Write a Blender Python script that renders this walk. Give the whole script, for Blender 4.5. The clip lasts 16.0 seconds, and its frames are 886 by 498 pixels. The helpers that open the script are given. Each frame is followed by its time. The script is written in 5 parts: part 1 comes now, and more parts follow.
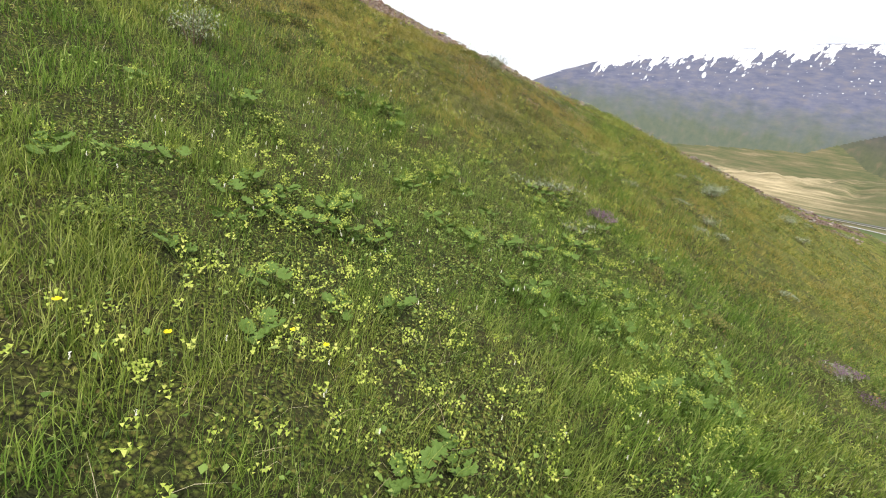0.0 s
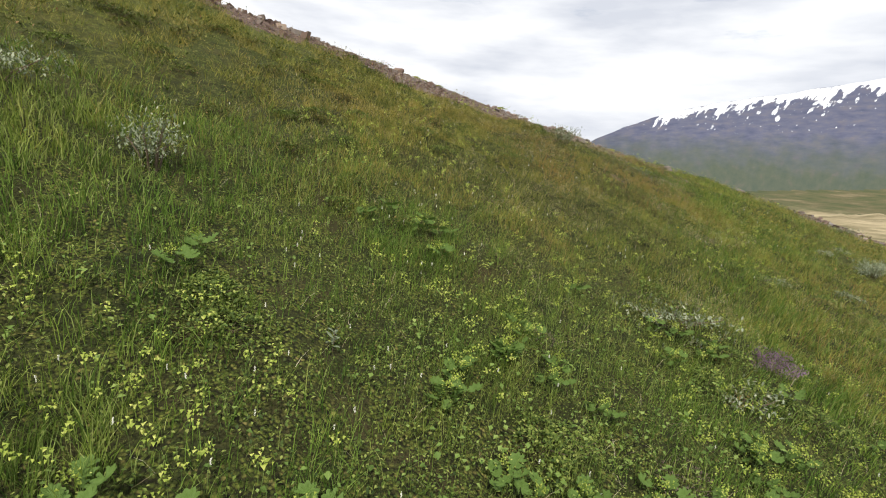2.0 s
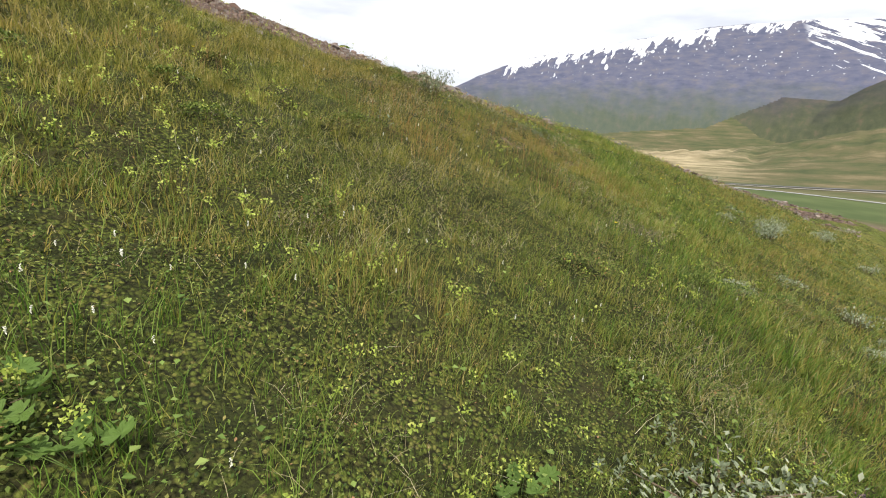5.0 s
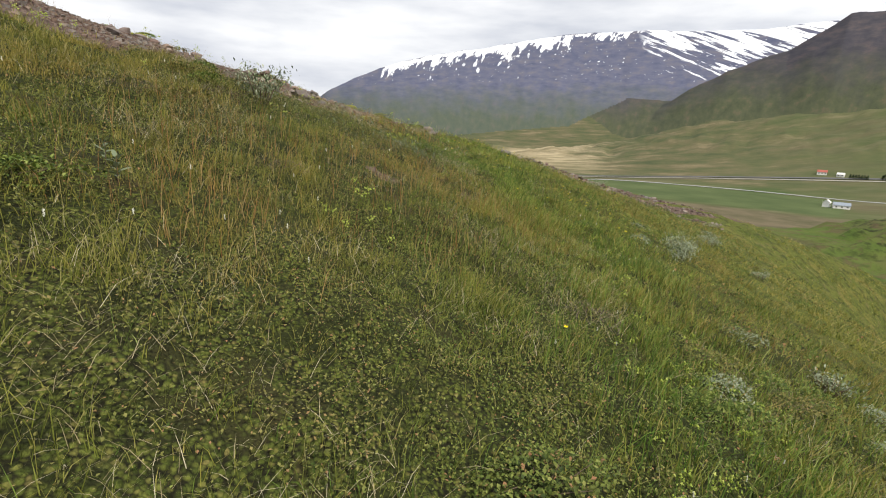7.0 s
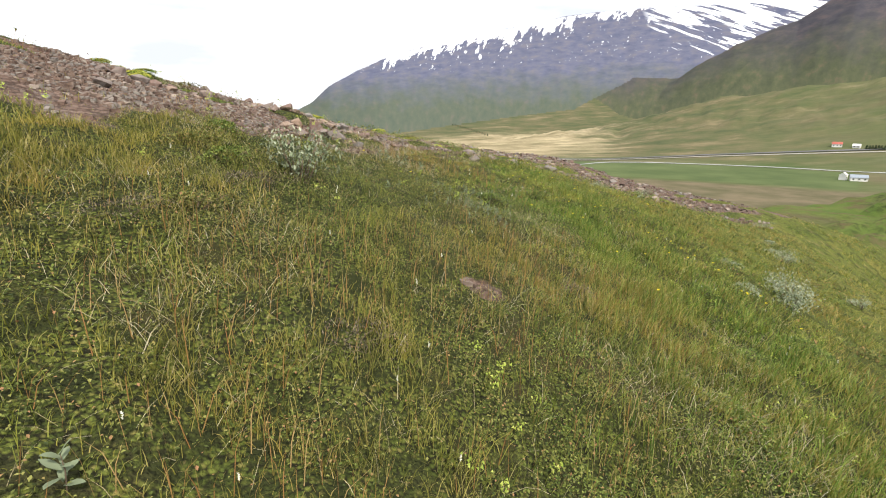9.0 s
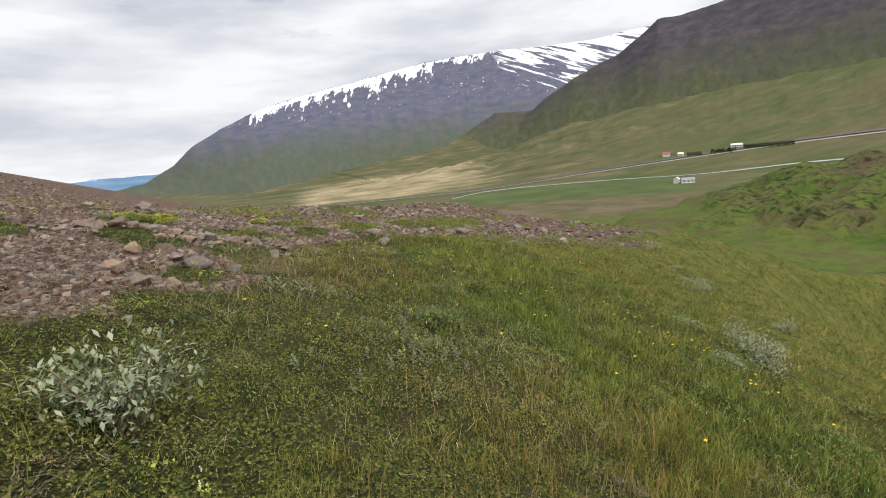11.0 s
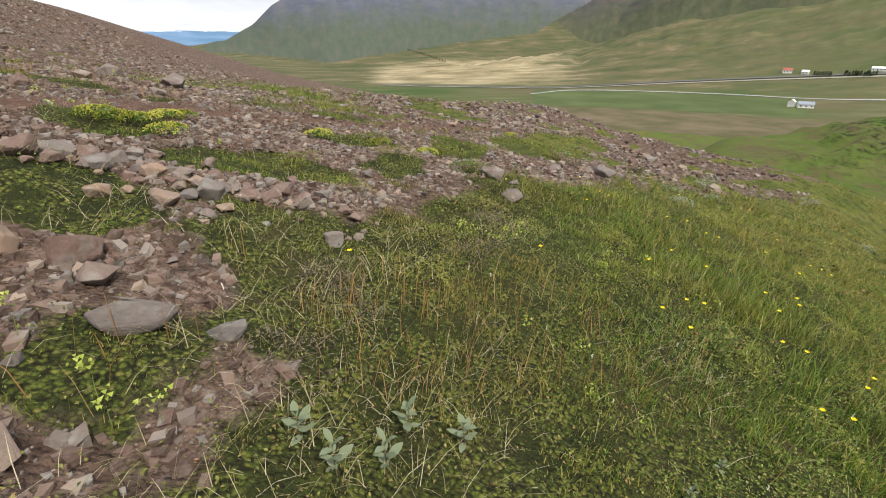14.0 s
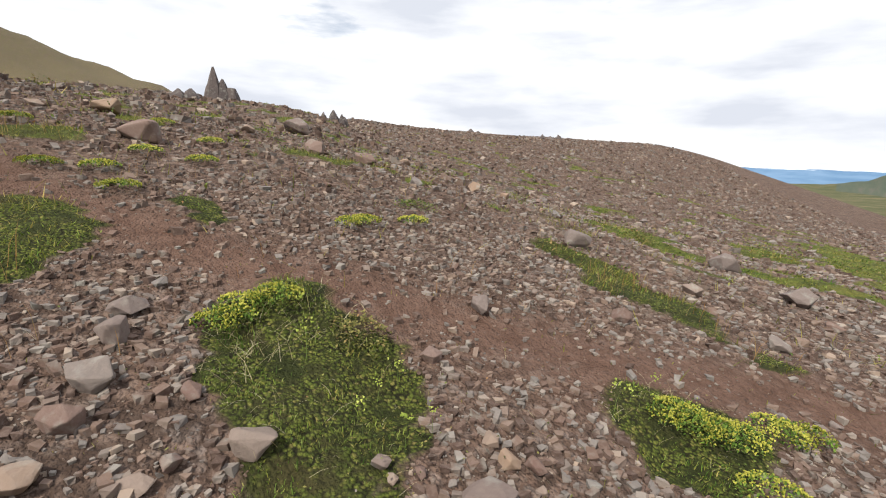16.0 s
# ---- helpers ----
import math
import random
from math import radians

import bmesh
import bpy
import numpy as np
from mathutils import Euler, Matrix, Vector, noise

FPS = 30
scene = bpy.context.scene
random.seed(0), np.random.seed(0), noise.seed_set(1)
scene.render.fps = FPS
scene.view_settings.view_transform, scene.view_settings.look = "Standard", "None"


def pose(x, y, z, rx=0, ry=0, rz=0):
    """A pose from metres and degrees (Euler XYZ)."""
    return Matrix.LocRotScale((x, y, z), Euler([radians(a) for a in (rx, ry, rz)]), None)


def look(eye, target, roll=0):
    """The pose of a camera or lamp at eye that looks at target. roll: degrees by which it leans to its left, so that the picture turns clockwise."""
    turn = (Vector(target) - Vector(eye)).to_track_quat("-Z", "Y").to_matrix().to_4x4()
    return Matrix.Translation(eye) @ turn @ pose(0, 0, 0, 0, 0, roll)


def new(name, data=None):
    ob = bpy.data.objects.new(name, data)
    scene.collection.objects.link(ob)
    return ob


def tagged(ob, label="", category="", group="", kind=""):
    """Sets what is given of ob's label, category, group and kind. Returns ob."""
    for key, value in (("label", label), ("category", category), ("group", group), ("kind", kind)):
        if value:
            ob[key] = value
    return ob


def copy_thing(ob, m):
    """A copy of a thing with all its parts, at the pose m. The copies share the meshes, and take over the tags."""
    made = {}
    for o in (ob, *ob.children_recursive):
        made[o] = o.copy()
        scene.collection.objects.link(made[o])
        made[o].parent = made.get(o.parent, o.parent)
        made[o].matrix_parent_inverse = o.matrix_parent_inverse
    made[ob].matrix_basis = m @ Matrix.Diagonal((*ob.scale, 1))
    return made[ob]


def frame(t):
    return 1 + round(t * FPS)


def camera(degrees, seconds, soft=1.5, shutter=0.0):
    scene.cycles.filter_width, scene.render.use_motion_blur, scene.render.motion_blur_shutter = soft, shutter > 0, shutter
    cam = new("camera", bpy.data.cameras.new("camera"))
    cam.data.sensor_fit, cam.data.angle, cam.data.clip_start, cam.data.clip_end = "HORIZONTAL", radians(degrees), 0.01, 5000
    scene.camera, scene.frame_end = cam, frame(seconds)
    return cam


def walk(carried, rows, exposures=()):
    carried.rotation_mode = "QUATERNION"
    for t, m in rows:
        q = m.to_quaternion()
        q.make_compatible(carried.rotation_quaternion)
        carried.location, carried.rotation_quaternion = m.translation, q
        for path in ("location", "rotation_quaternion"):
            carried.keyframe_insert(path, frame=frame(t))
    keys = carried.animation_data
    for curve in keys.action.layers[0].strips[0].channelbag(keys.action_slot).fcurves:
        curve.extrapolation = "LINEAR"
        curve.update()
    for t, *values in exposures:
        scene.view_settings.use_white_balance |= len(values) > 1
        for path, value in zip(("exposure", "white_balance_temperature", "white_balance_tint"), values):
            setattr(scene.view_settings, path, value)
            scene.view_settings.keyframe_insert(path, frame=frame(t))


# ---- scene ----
cam = camera(87.1, 16.0, soft=1.1)
PATH = [
    (0.0, 1.308, -0.646, -0.398, 71.45, -9.89, 22.86),
    (0.5, 1.056, -0.112, -0.206, 71.97, -8.36, 26.65),
    (1.0, 0.992, 0.301, -0.149, 72.13, -5.24, 30.96),
    (1.5, 0.671, 0.835, -0.223, 75.50, -3.35, 32.03),
    (1.8, 0.456, 1.205, -0.132, 77.45, -4.33, 31.22),
    (2.0, 0.378, 1.357, -0.089, 78.59, -4.91, 30.14),
    (2.5, 0.305, 1.837, -0.046, 78.65, -4.29, 24.52),
    (3.0, 0.080, 2.127, 0.006, 77.95, -2.10, 22.18),
    (3.2, -0.047, 2.268, 0.002, 77.69, -1.95, 21.74),
    (5.3, -0.642, 4.616, 0.050, 74.14, -2.94, 10.84),
    (5.5, -0.663, 4.859, 0.038, 75.00, -2.59, 8.77),
    (5.8, -0.674, 5.174, 0.204, 76.91, -3.49, 5.87),
    (6.0, -0.608, 5.361, 0.264, 76.79, -4.02, 3.68),
    (6.5, -0.552, 5.942, 0.251, 75.69, -2.83, -1.83),
    (7.0, -0.714, 6.495, 0.224, 75.11, -2.54, -0.52),
    (7.5, -0.889, 6.976, 0.320, 73.30, -3.18, 0.57),
    (7.7, -0.978, 7.165, 0.388, 72.12, -3.55, 0.04),
    (8.0, -1.195, 7.370, 0.477, 70.80, -2.24, 0.73),
    (8.5, -1.431, 7.633, 0.688, 72.33, -0.99, 2.91),
    (9.0, -1.471, 7.978, 0.855, 73.87, 0.13, -0.04),
    (9.5, -1.505, 8.409, 0.955, 76.41, 3.61, -3.44),
    (10.0, -1.651, 8.831, 1.288, 78.72, 4.70, -9.63),
    (10.2, -1.680, 9.013, 1.278, 79.04, 4.39, -11.27),
    (12.3, -1.624, 10.818, 1.461, 73.45, 6.87, -17.71),
    (12.5, -1.604, 11.031, 1.464, 72.76, 6.39, -16.85),
    (13.0, -1.595, 11.662, 1.394, 74.51, 4.83, -13.20),
    (13.5, -1.842, 12.244, 1.476, 72.40, 0.86, -8.83),
    (14.0, -1.928, 12.738, 1.425, 65.64, 0.03, -5.15),
    (14.5, -2.037, 13.039, 1.510, 66.21, 0.90, -2.91),
    (15.0, -2.224, 13.608, 1.579, 67.48, -1.71, 1.00),
    (15.5, -2.269, 14.049, 1.935, 64.65, -2.42, 9.94),
    (15.6, -2.399, 14.110, 1.985, 67.38, -2.40, 19.60),
    (15.7, -2.529, 14.171, 2.036, 70.78, -2.27, 29.79),
    (15.8, -2.659, 14.232, 2.086, 74.19, -2.12, 40.20),
    (15.9, -2.788, 14.292, 2.137, 77.19, -2.15, 50.49),
    (16.0, -2.918, 14.353, 2.187, 79.39, -2.26, 60.02),
]
EXPOSURES = [(0.0, 0.65), (0.5, 0.45), (1.0, 0.5), (1.5, 0.6), (2.0, 0.2), (2.5, 0.05), (3.0, -0.08), (5.5, 0.5), (6.0, 0.15), (6.5, 0.1), (7.5, 0.1), (8.0, 0.15), (8.6, 0.6), (9.3, 0.45), (10.0, 0.0), (12.5, 0.2), (13.0, 0.4), (13.5, 0.15), (14.0, 0.25), (14.5, 0.55), (15.5, 0.5), (16.0, 0.3)]
walk(cam, [(t, pose(*p)) for t, *p in PATH], EXPOSURES)

# ---- world, sun ----
SUN_ELEV, SUN_AZ = radians(50), radians(150)
world = bpy.data.worlds.new("sky")
scene.world = world
world.use_nodes = True
wn, wl = world.node_tree.nodes, world.node_tree.links
wn.clear()
w_out = wn.new("ShaderNodeOutputWorld")
w_bg = wn.new("ShaderNodeBackground")
w_sky = wn.new("ShaderNodeTexSky")
w_sky.sky_type, w_sky.sun_disc = "NISHITA", False
w_sky.sun_elevation, w_sky.sun_rotation = SUN_ELEV, SUN_AZ
w_sky.air_density, w_sky.dust_density = 1.0, 1.5
w_bg.inputs["Strength"].default_value = 0.1
w_tc = wn.new("ShaderNodeTexCoord")
w_map = wn.new("ShaderNodeMapping")
w_map.inputs["Scale"].default_value = (1.0, 1.0, 4.5)
w_n1 = wn.new("ShaderNodeTexNoise")
w_n1.inputs["Scale"].default_value, w_n1.inputs["Detail"].default_value, w_n1.inputs["Roughness"].default_value = 2.6, 7.0, 0.55
w_r1 = wn.new("ShaderNodeValToRGB")
w_r1.color_ramp.elements[0].position, w_r1.color_ramp.elements[1].position = 0.19, 0.34
w_n2 = wn.new("ShaderNodeTexNoise")
w_n2.inputs["Scale"].default_value, w_n2.inputs["Detail"].default_value, w_n2.inputs["Roughness"].default_value = 3.4, 6.0, 0.5
w_r2 = wn.new("ShaderNodeValToRGB")
w_r2.color_ramp.elements[0].position, w_r2.color_ramp.elements[1].position = 0.36, 0.62
w_r2.color_ramp.elements[0].color, w_r2.color_ramp.elements[1].color = (6.3, 6.6, 7.3, 1), (9.5, 9.6, 9.8, 1)
w_mix = wn.new("ShaderNodeMix")
w_mix.data_type = "RGBA"
wl.new(w_tc.outputs["Generated"], w_map.inputs["Vector"])
wl.new(w_map.outputs["Vector"], w_n1.inputs["Vector"])
wl.new(w_map.outputs["Vector"], w_n2.inputs["Vector"])
wl.new(w_n1.outputs["Fac"], w_r1.inputs["Fac"])
wl.new(w_n2.outputs["Fac"], w_r2.inputs["Fac"])
wl.new(w_r1.outputs["Color"], w_mix.inputs["Factor"])
wl.new(w_sky.outputs["Color"], w_mix.inputs["A"])
wl.new(w_r2.outputs["Color"], w_mix.inputs["B"])
wl.new(w_mix.outputs["Result"], w_bg.inputs["Color"])
wl.new(w_bg.outputs["Background"], w_out.inputs["Surface"])

sun_data = bpy.data.lights.new("sun", "SUN")
sun_data.energy, sun_data.angle, sun_data.color = 3.5, radians(3), (1.0, 0.93, 0.80)
sun = new("sun", sun_data)
sun.matrix_world = look((0, 0, 50), (math.sin(SUN_AZ) * -1 * math.cos(SUN_ELEV) * 10, -math.cos(SUN_AZ) * math.cos(SUN_ELEV) * 10, 50 - 10 * math.sin(SUN_ELEV)))


# ---- smooth noise and the lie of the land ----
LATTICE = np.random.RandomState(7).rand(256, 256)


def vnoise(x, y, seed=0):
    """Value noise, 0 to 1, one cell a metre."""
    x, y = np.asarray(x, float) + 37.3 * seed, np.asarray(y, float) - 19.7 * seed
    i, j = np.floor(x).astype(int), np.floor(y).astype(int)
    fx, fy = x - i, y - j
    fx, fy = fx * fx * (3 - 2 * fx), fy * fy * (3 - 2 * fy)
    a, b = LATTICE[i % 256, j % 256], LATTICE[(i + 1) % 256, j % 256]
    c, d = LATTICE[i % 256, (j + 1) % 256], LATTICE[(i + 1) % 256, (j + 1) % 256]
    return (a * (1 - fx) + b * fx) * (1 - fy) + (c * (1 - fx) + d * fx) * fy


def fbm(x, y, seed=0, octaves=4):
    total, amp = 0.0, 0.5
    for o in range(octaves):
        total, amp = total + amp * vnoise(np.asarray(x) * 2 ** o, np.asarray(y) * 2 ** o, seed + 3 * o), amp / 2
    return total / (1 - 0.5 ** octaves)


def smooth(a, b, x):
    t = np.clip((np.asarray(x, float) - a) / (b - a), 0, 1)
    return t * t * (3 - 2 * t)


# the hillside: a polynomial in softened x and y
HILL = (0.109, 1.742, -5.025, -2.682, 12.850, -1.874, -9.854, -5.949, 2.982, 8.659, -2.504, -3.457, -3.566, -1.688, -8.974, 11.847, 5.414, -5.368, -1.882, 7.863, -6.343, 3.447, 2.377, 5.913, -9.497, 1.379, -12.670, -2.178)
POWERS = [(i, j) for i in range(7) for j in range(7 - i)]
OX, OY = -1.5, 10.0
# swells and dips of the slope: x, y, width, height
SWELLS = ((-20, 8, 6, -0.79), (8, 28, 3.5, -0.41), (20, 28, 6, 0.90), (2, 18, 3.5, 0.28), (4, 36, 3.5, 0.55), (8, 30, 3.5, -0.96), (-16, 12, 3.5, -0.51), (-28, 52, 6, 0.76),
          (-38, 38, 6, -0.55), (-26, 10, 3.5, -0.37), (-20, 10, 3.5, -0.36), (-28, 8, 6, -0.36), (-38, 26, 3.5, 0.43), (-10, 18, 3.5, 0.21))


def hill(x, y):
    u, v = np.tanh((np.asarray(x, float) + 2) / 16), np.tanh((np.asarray(y, float) - 12) / 20)
    knoll = 0.55 * np.exp(-((np.asarray(x) + 19.5) / 4.0) ** 2 - ((np.asarray(y) - 18.6) / 2.6) ** 2)
    drop = 0.02 * np.clip(np.asarray(x) - 5.5, 0, None) ** 2 * smooth(31, 23, y)
    swell = sum(h * np.exp(-((np.asarray(x) - cx) ** 2 + (np.asarray(y) - cy) ** 2) / w ** 2) for cx, cy, w, h in SWELLS)
    return knoll - drop + swell + sum(c * u ** i * v ** j for c, (i, j) in zip(HILL, POWERS))


def table(az, *pairs):
    return np.interp(az, pairs[0::2], pairs[1::2])


FLOOR = -66.0


def ridge(r, base, crest, z0, z1, power, behind):
    """A slope that climbs from z0 at base to z1 at crest and falls away behind it."""
    t = np.clip((r - base) / (crest - base), 0, 1) ** power
    return z0 + (z1 - z0) * t - np.clip(r - crest, 0, None) * behind


def far_land(az, r):
    """Height by bearing (degrees, to the right of +y) and distance."""
    tan = np.tan
    z = np.where(r < 330, -6 - 60 * smooth(20, 330, r) ** 0.8, FLOOR)
    # a green spur across a gully
    gully = -24 - 42 * smooth(150, 330, r)
    el = table(az, 30, -13, 36, -9.7, 40, -8.8, 45, -6.8, 52, -4.8, 59, -3.8, 75, -2.0, 100, -1.0)
    spur = ridge(r, 116, 190, -24, 1.5 + 190 * tan(np.radians(el)), 0.8, 0.22)
    lumps = (fbm(az * 1.6, r / 4, 5, 3) - 0.5) * 7.0 * smooth(106, 124, r)
    side = smooth(29, 37, az)
    z = z * (1 - side) + side * np.where(r < 420, np.maximum(np.maximum(gully, spur + lumps), FLOOR), FLOOR)
    # the moraine tongue and the apron under the dark mountain
    top = table(az, -6, FLOOR, -1, -64, 7, -54, 14, -36, 20, -24, 29, 38, 36, 62, 43, 78, 60, 110, 100, 120)
    at = table(az, -6, 850, -1, 890, 7, 1090, 14, 1200, 20, 1300, 29, 1400, 43, 1420, 100, 1450)
    apron = ridge(r, 745, at, FLOOR, top, 1.6, 0.28)
    apron = apron + (fbm(az * 0.7, r / 60, 9) - 0.5) * 16 * smooth(960, 1200, r)
    # the dark mountain
    el = table(az, 9, -2.2, 14, -1.3, 18, -0.1, 20, 0.7, 22, 1.6, 24, 2.8, 26.1, 4.1, 30.2, 6.6, 35, 8.2, 36.8, 9.6, 38.9, 11.0, 41, 11.0, 50, 12.5, 60, 14, 100, 14)
    dark = ridge(r, 1150, 2350, FLOOR, 2350 * tan(np.radians(el)), 1.25, 0.35)
    dark = dark + (fbm(az * 0.5 + 0.8 * fbm(az * 0.4, r / 150, 19), r / 190, 13) - 0.5) * 20 * smooth(1400, 2000, r)
    # the snowy table mountain
    el = table(az, -40, -0.9, -21, -0.7, -18, -0.2, -15, 1.4, -13, 3.0, -10, 4.7, -7, 6.0, -1.4, 7.6, 5, 8.7, 11, 9.8, 17, 10.4, 22, 10.6, 28, 10.2, 32, 10.1, 36, 10.5, 100, 11)
    el = el + (fbm(az * 0.45, az * 0, 3) - 0.5) * 0.35
    base = table(az, -30, 3000, -20, 2500, -8, 1350, 7, 1250, 100, 1600)
    zc = 3600 * tan(np.radians(el))
    t = np.clip((r - base) / (3600 - base), 0, 1)
    snowy = FLOOR + (zc - FLOOR) * (0.45 * t + 0.55 * t ** 2.6) - np.clip(r - 3600, 0, None) * 0.05
    rib = fbm(az * 0.8 + 0.6 * fbm(az * 0.5, r / 500, 17), r / 900, 6, 3)
    snowy = snowy + (rib - 0.5) * 55 * t * (1 - t) ** 0.8 * (0.25 + 0.75 * smooth(0.3, 0.65, t))
    # the range at the valley's end, tinted haze blue
    el = 0.45 + 0.5 * fbm(az * 0.55, az * 0, 8)
    range_z = np.where((r > 4100) & (az < -10), ridge(r, 4150, 4700, FLOOR, 4700 * tan(np.radians(el)), 1.0, 0.1), FLOOR - 5)
    z = np.where(r > 420, FLOOR, z)
    for layer in (apron, dark, snowy, range_z):
        z = np.maximum(z, np.where(r > 600, layer, FLOOR - 5))
    return z


def land(x, y):
    dx, dy = np.asarray(x, float) - OX, np.asarray(y, float) - OY
    r, az = np.hypot(dx, dy), np.degrees(np.arctan2(dx, dy))
    k = np.minimum(1, 60 / np.maximum(r, 1e-6))
    near = hill(OX + dx * k, OY + dy * k)
    up = np.maximum(smooth(-24, -42, az), smooth(95, 150, az))  # the hill goes on uphill and behind
    behind = np.where(az > 90, near - 0.35 * np.clip(r - 60, 0, 150), near)
    crown = 2.2 + 235 * table(az, -180, 0.20, -125, 0.22, -103, 0.176, -99, 0.153, -95, 0.129, -91, 0.112, -86, 0.084, -78, 0.03, -70, 0.0)
    behind = np.where((az < -55) & (r > 60), np.maximum(near - 0.04 * (r - 60), near + (crown - near) * smooth(80, 235, r)) + 5 * (fbm(az * 0.5, r / 30, 15) - 0.5) * smooth(90, 150, r), behind)
    out = far_land(az, r) * (1 - up) + up * behind
    w = smooth(52, 92, r)
    return near * (1 - w) + w * out


def ground_z(x, y):
    """The land with its hummocks."""
    x, y = np.asarray(x, float), np.asarray(y, float)
    fade = 1 - smooth(30, 60, np.hypot(x - OX, y - OY))
    bumps = (fbm(x * 0.9, y * 0.9, 21, 3) - 0.5) * 0.24 + (fbm(x * 3.1, y * 3.1, 22, 2) - 0.5) * 0.10
    return land(x, y) + bumps * fade * (1 - 0.65 * gravel(x, y))


def gravel(x, y):
    """0 in turf, 1 in bare gravel."""
    x, y = np.asarray(x, float), np.asarray(y, float)
    edge = np.interp(y, (-20, 0, 6, 10, 11.3, 12.7, 13.6, 14.9, 16, 16.6, 17.3, 18, 19.4, 21.7, 24, 27, 36, 60), (-19, -15, -11, -6.4, -4.4, -3.6, -3.05, -2.85, -2.25, -1.9, -1.2, -0.3, 1.5, 4.6, 8.0, 12.0, 20, 22))
    wob = (fbm(x * 0.5, y * 0.5, 31, 3) - 0.5) * (0.8 + 0.12 * np.clip(y - 18, 0, 20)) + (fbm(x * 2.3, y * 2.3, 32, 4) - 0.5) * 2.6
    g = smooth(-0.7, 0.7, edge - x + wob)
    bare = smooth(1.3, 0.6, np.hypot(x + 1.2, y - 10.87) / 0.15) * 0.75
    return np.maximum(g * (1 - patches(x, y)), bare)


PATCHES = ((-4.99, 14.92, 0.78, 0.46, 22), (-4.1, 16.55, 0.66, 0.34, -90), (-6.5, 13.6, 0.6, 0.28, 10), (-5.7, 18.0, 1.0, 0.46, 13),
           (-7.0, 14.5, 0.32, 0.17, 20), (-3.49, 15.0, 0.38, 0.3, 8), (-3.0, 16.35, 0.72, 0.34, 24), (-2.5, 18.06, 0.55, 0.34, 39),
           (-1.15, 19.3, 1.0, 0.42, 80), (1.5, 23.1, 2.4, 0.8, 54), (-1.96, 17.3, 0.5, 0.32, 74), (-7.5, 30.0, 9.0, 1.2, -60))


def patches(x, y):
    """1 inside the tufts of turf that stand in the gravel."""
    got = np.zeros(np.broadcast(x, y).shape)
    rag = (fbm(x * 2.2, y * 2.2, 35, 4) - 0.5) * 1.7
    for cx, cy, a, b, turn in PATCHES:
        c, s = math.cos(radians(turn)), math.sin(radians(turn))
        u, v = ((x - cx) * c + (y - cy) * s) / a, (-(x - cx) * s + (y - cy) * c) / b
        got = np.maximum(got, smooth(1.15, 0.8, np.sqrt(u * u + v * v) + rag))
    far = smooth(17, 21, y) * smooth(-13, -8, x) * smooth(58, 44, np.hypot(x - OX, y - OY))
    got = np.maximum(got, np.clip(far, 0, 1) * smooth(0.51, 0.60, fbm(x * 0.75, y * 1.0, 33, 4)) * (0.75 + 0.25 * smooth(19, 23, y)))
    small = smooth(-6.5, -9, x) * smooth(40, 30, np.hypot(x - OX, y - OY))
    got = np.maximum(got, small * smooth(0.63, 0.70, fbm(x * 1.5, y * 1.7, 34, 3)) * 0.9)
    return got


# ---- meshes and materials ----
def mesh_of(name, verts, faces, uv=None, attrs=()):
    """A mesh from arrays; every face has the same number of corners."""
    verts, faces = np.asarray(verts, np.float32), np.asarray(faces, np.int32)
    me = bpy.data.meshes.new(name)
    n = faces.shape[1]
    me.vertices.add(len(verts))
    me.vertices.foreach_set("co", verts.ravel())
    me.loops.add(faces.size)
    me.loops.foreach_set("vertex_index", faces.ravel())
    me.polygons.add(len(faces))
    me.polygons.foreach_set("loop_start", np.arange(0, faces.size, n, dtype=np.int32))
    if uv is not None:
        layer = me.uv_layers.new(name="UVMap")
        layer.data.foreach_set("uv", np.asarray(uv, np.float32)[faces.ravel()].ravel())
    for key, values in attrs:
        me.attributes.new(key, "FLOAT", "POINT").data.foreach_set("value", np.asarray(values, np.float32))
    me.update(calc_edges=True)
    return me


def part(name, data, material, parent=None, label="", soft=False):
    if isinstance(data, bmesh.types.BMesh):
        me = bpy.data.meshes.new(name)
        data.to_mesh(me)
        data.free()
    else:
        me = data
    if material is not None:
        me.materials.append(material)
    me.polygons.foreach_set("use_smooth", np.full(len(me.polygons), soft))
    ob = new(name, me)
    if parent is not None:
        ob.parent = parent
    if label:
        ob["label"] = label
    return ob


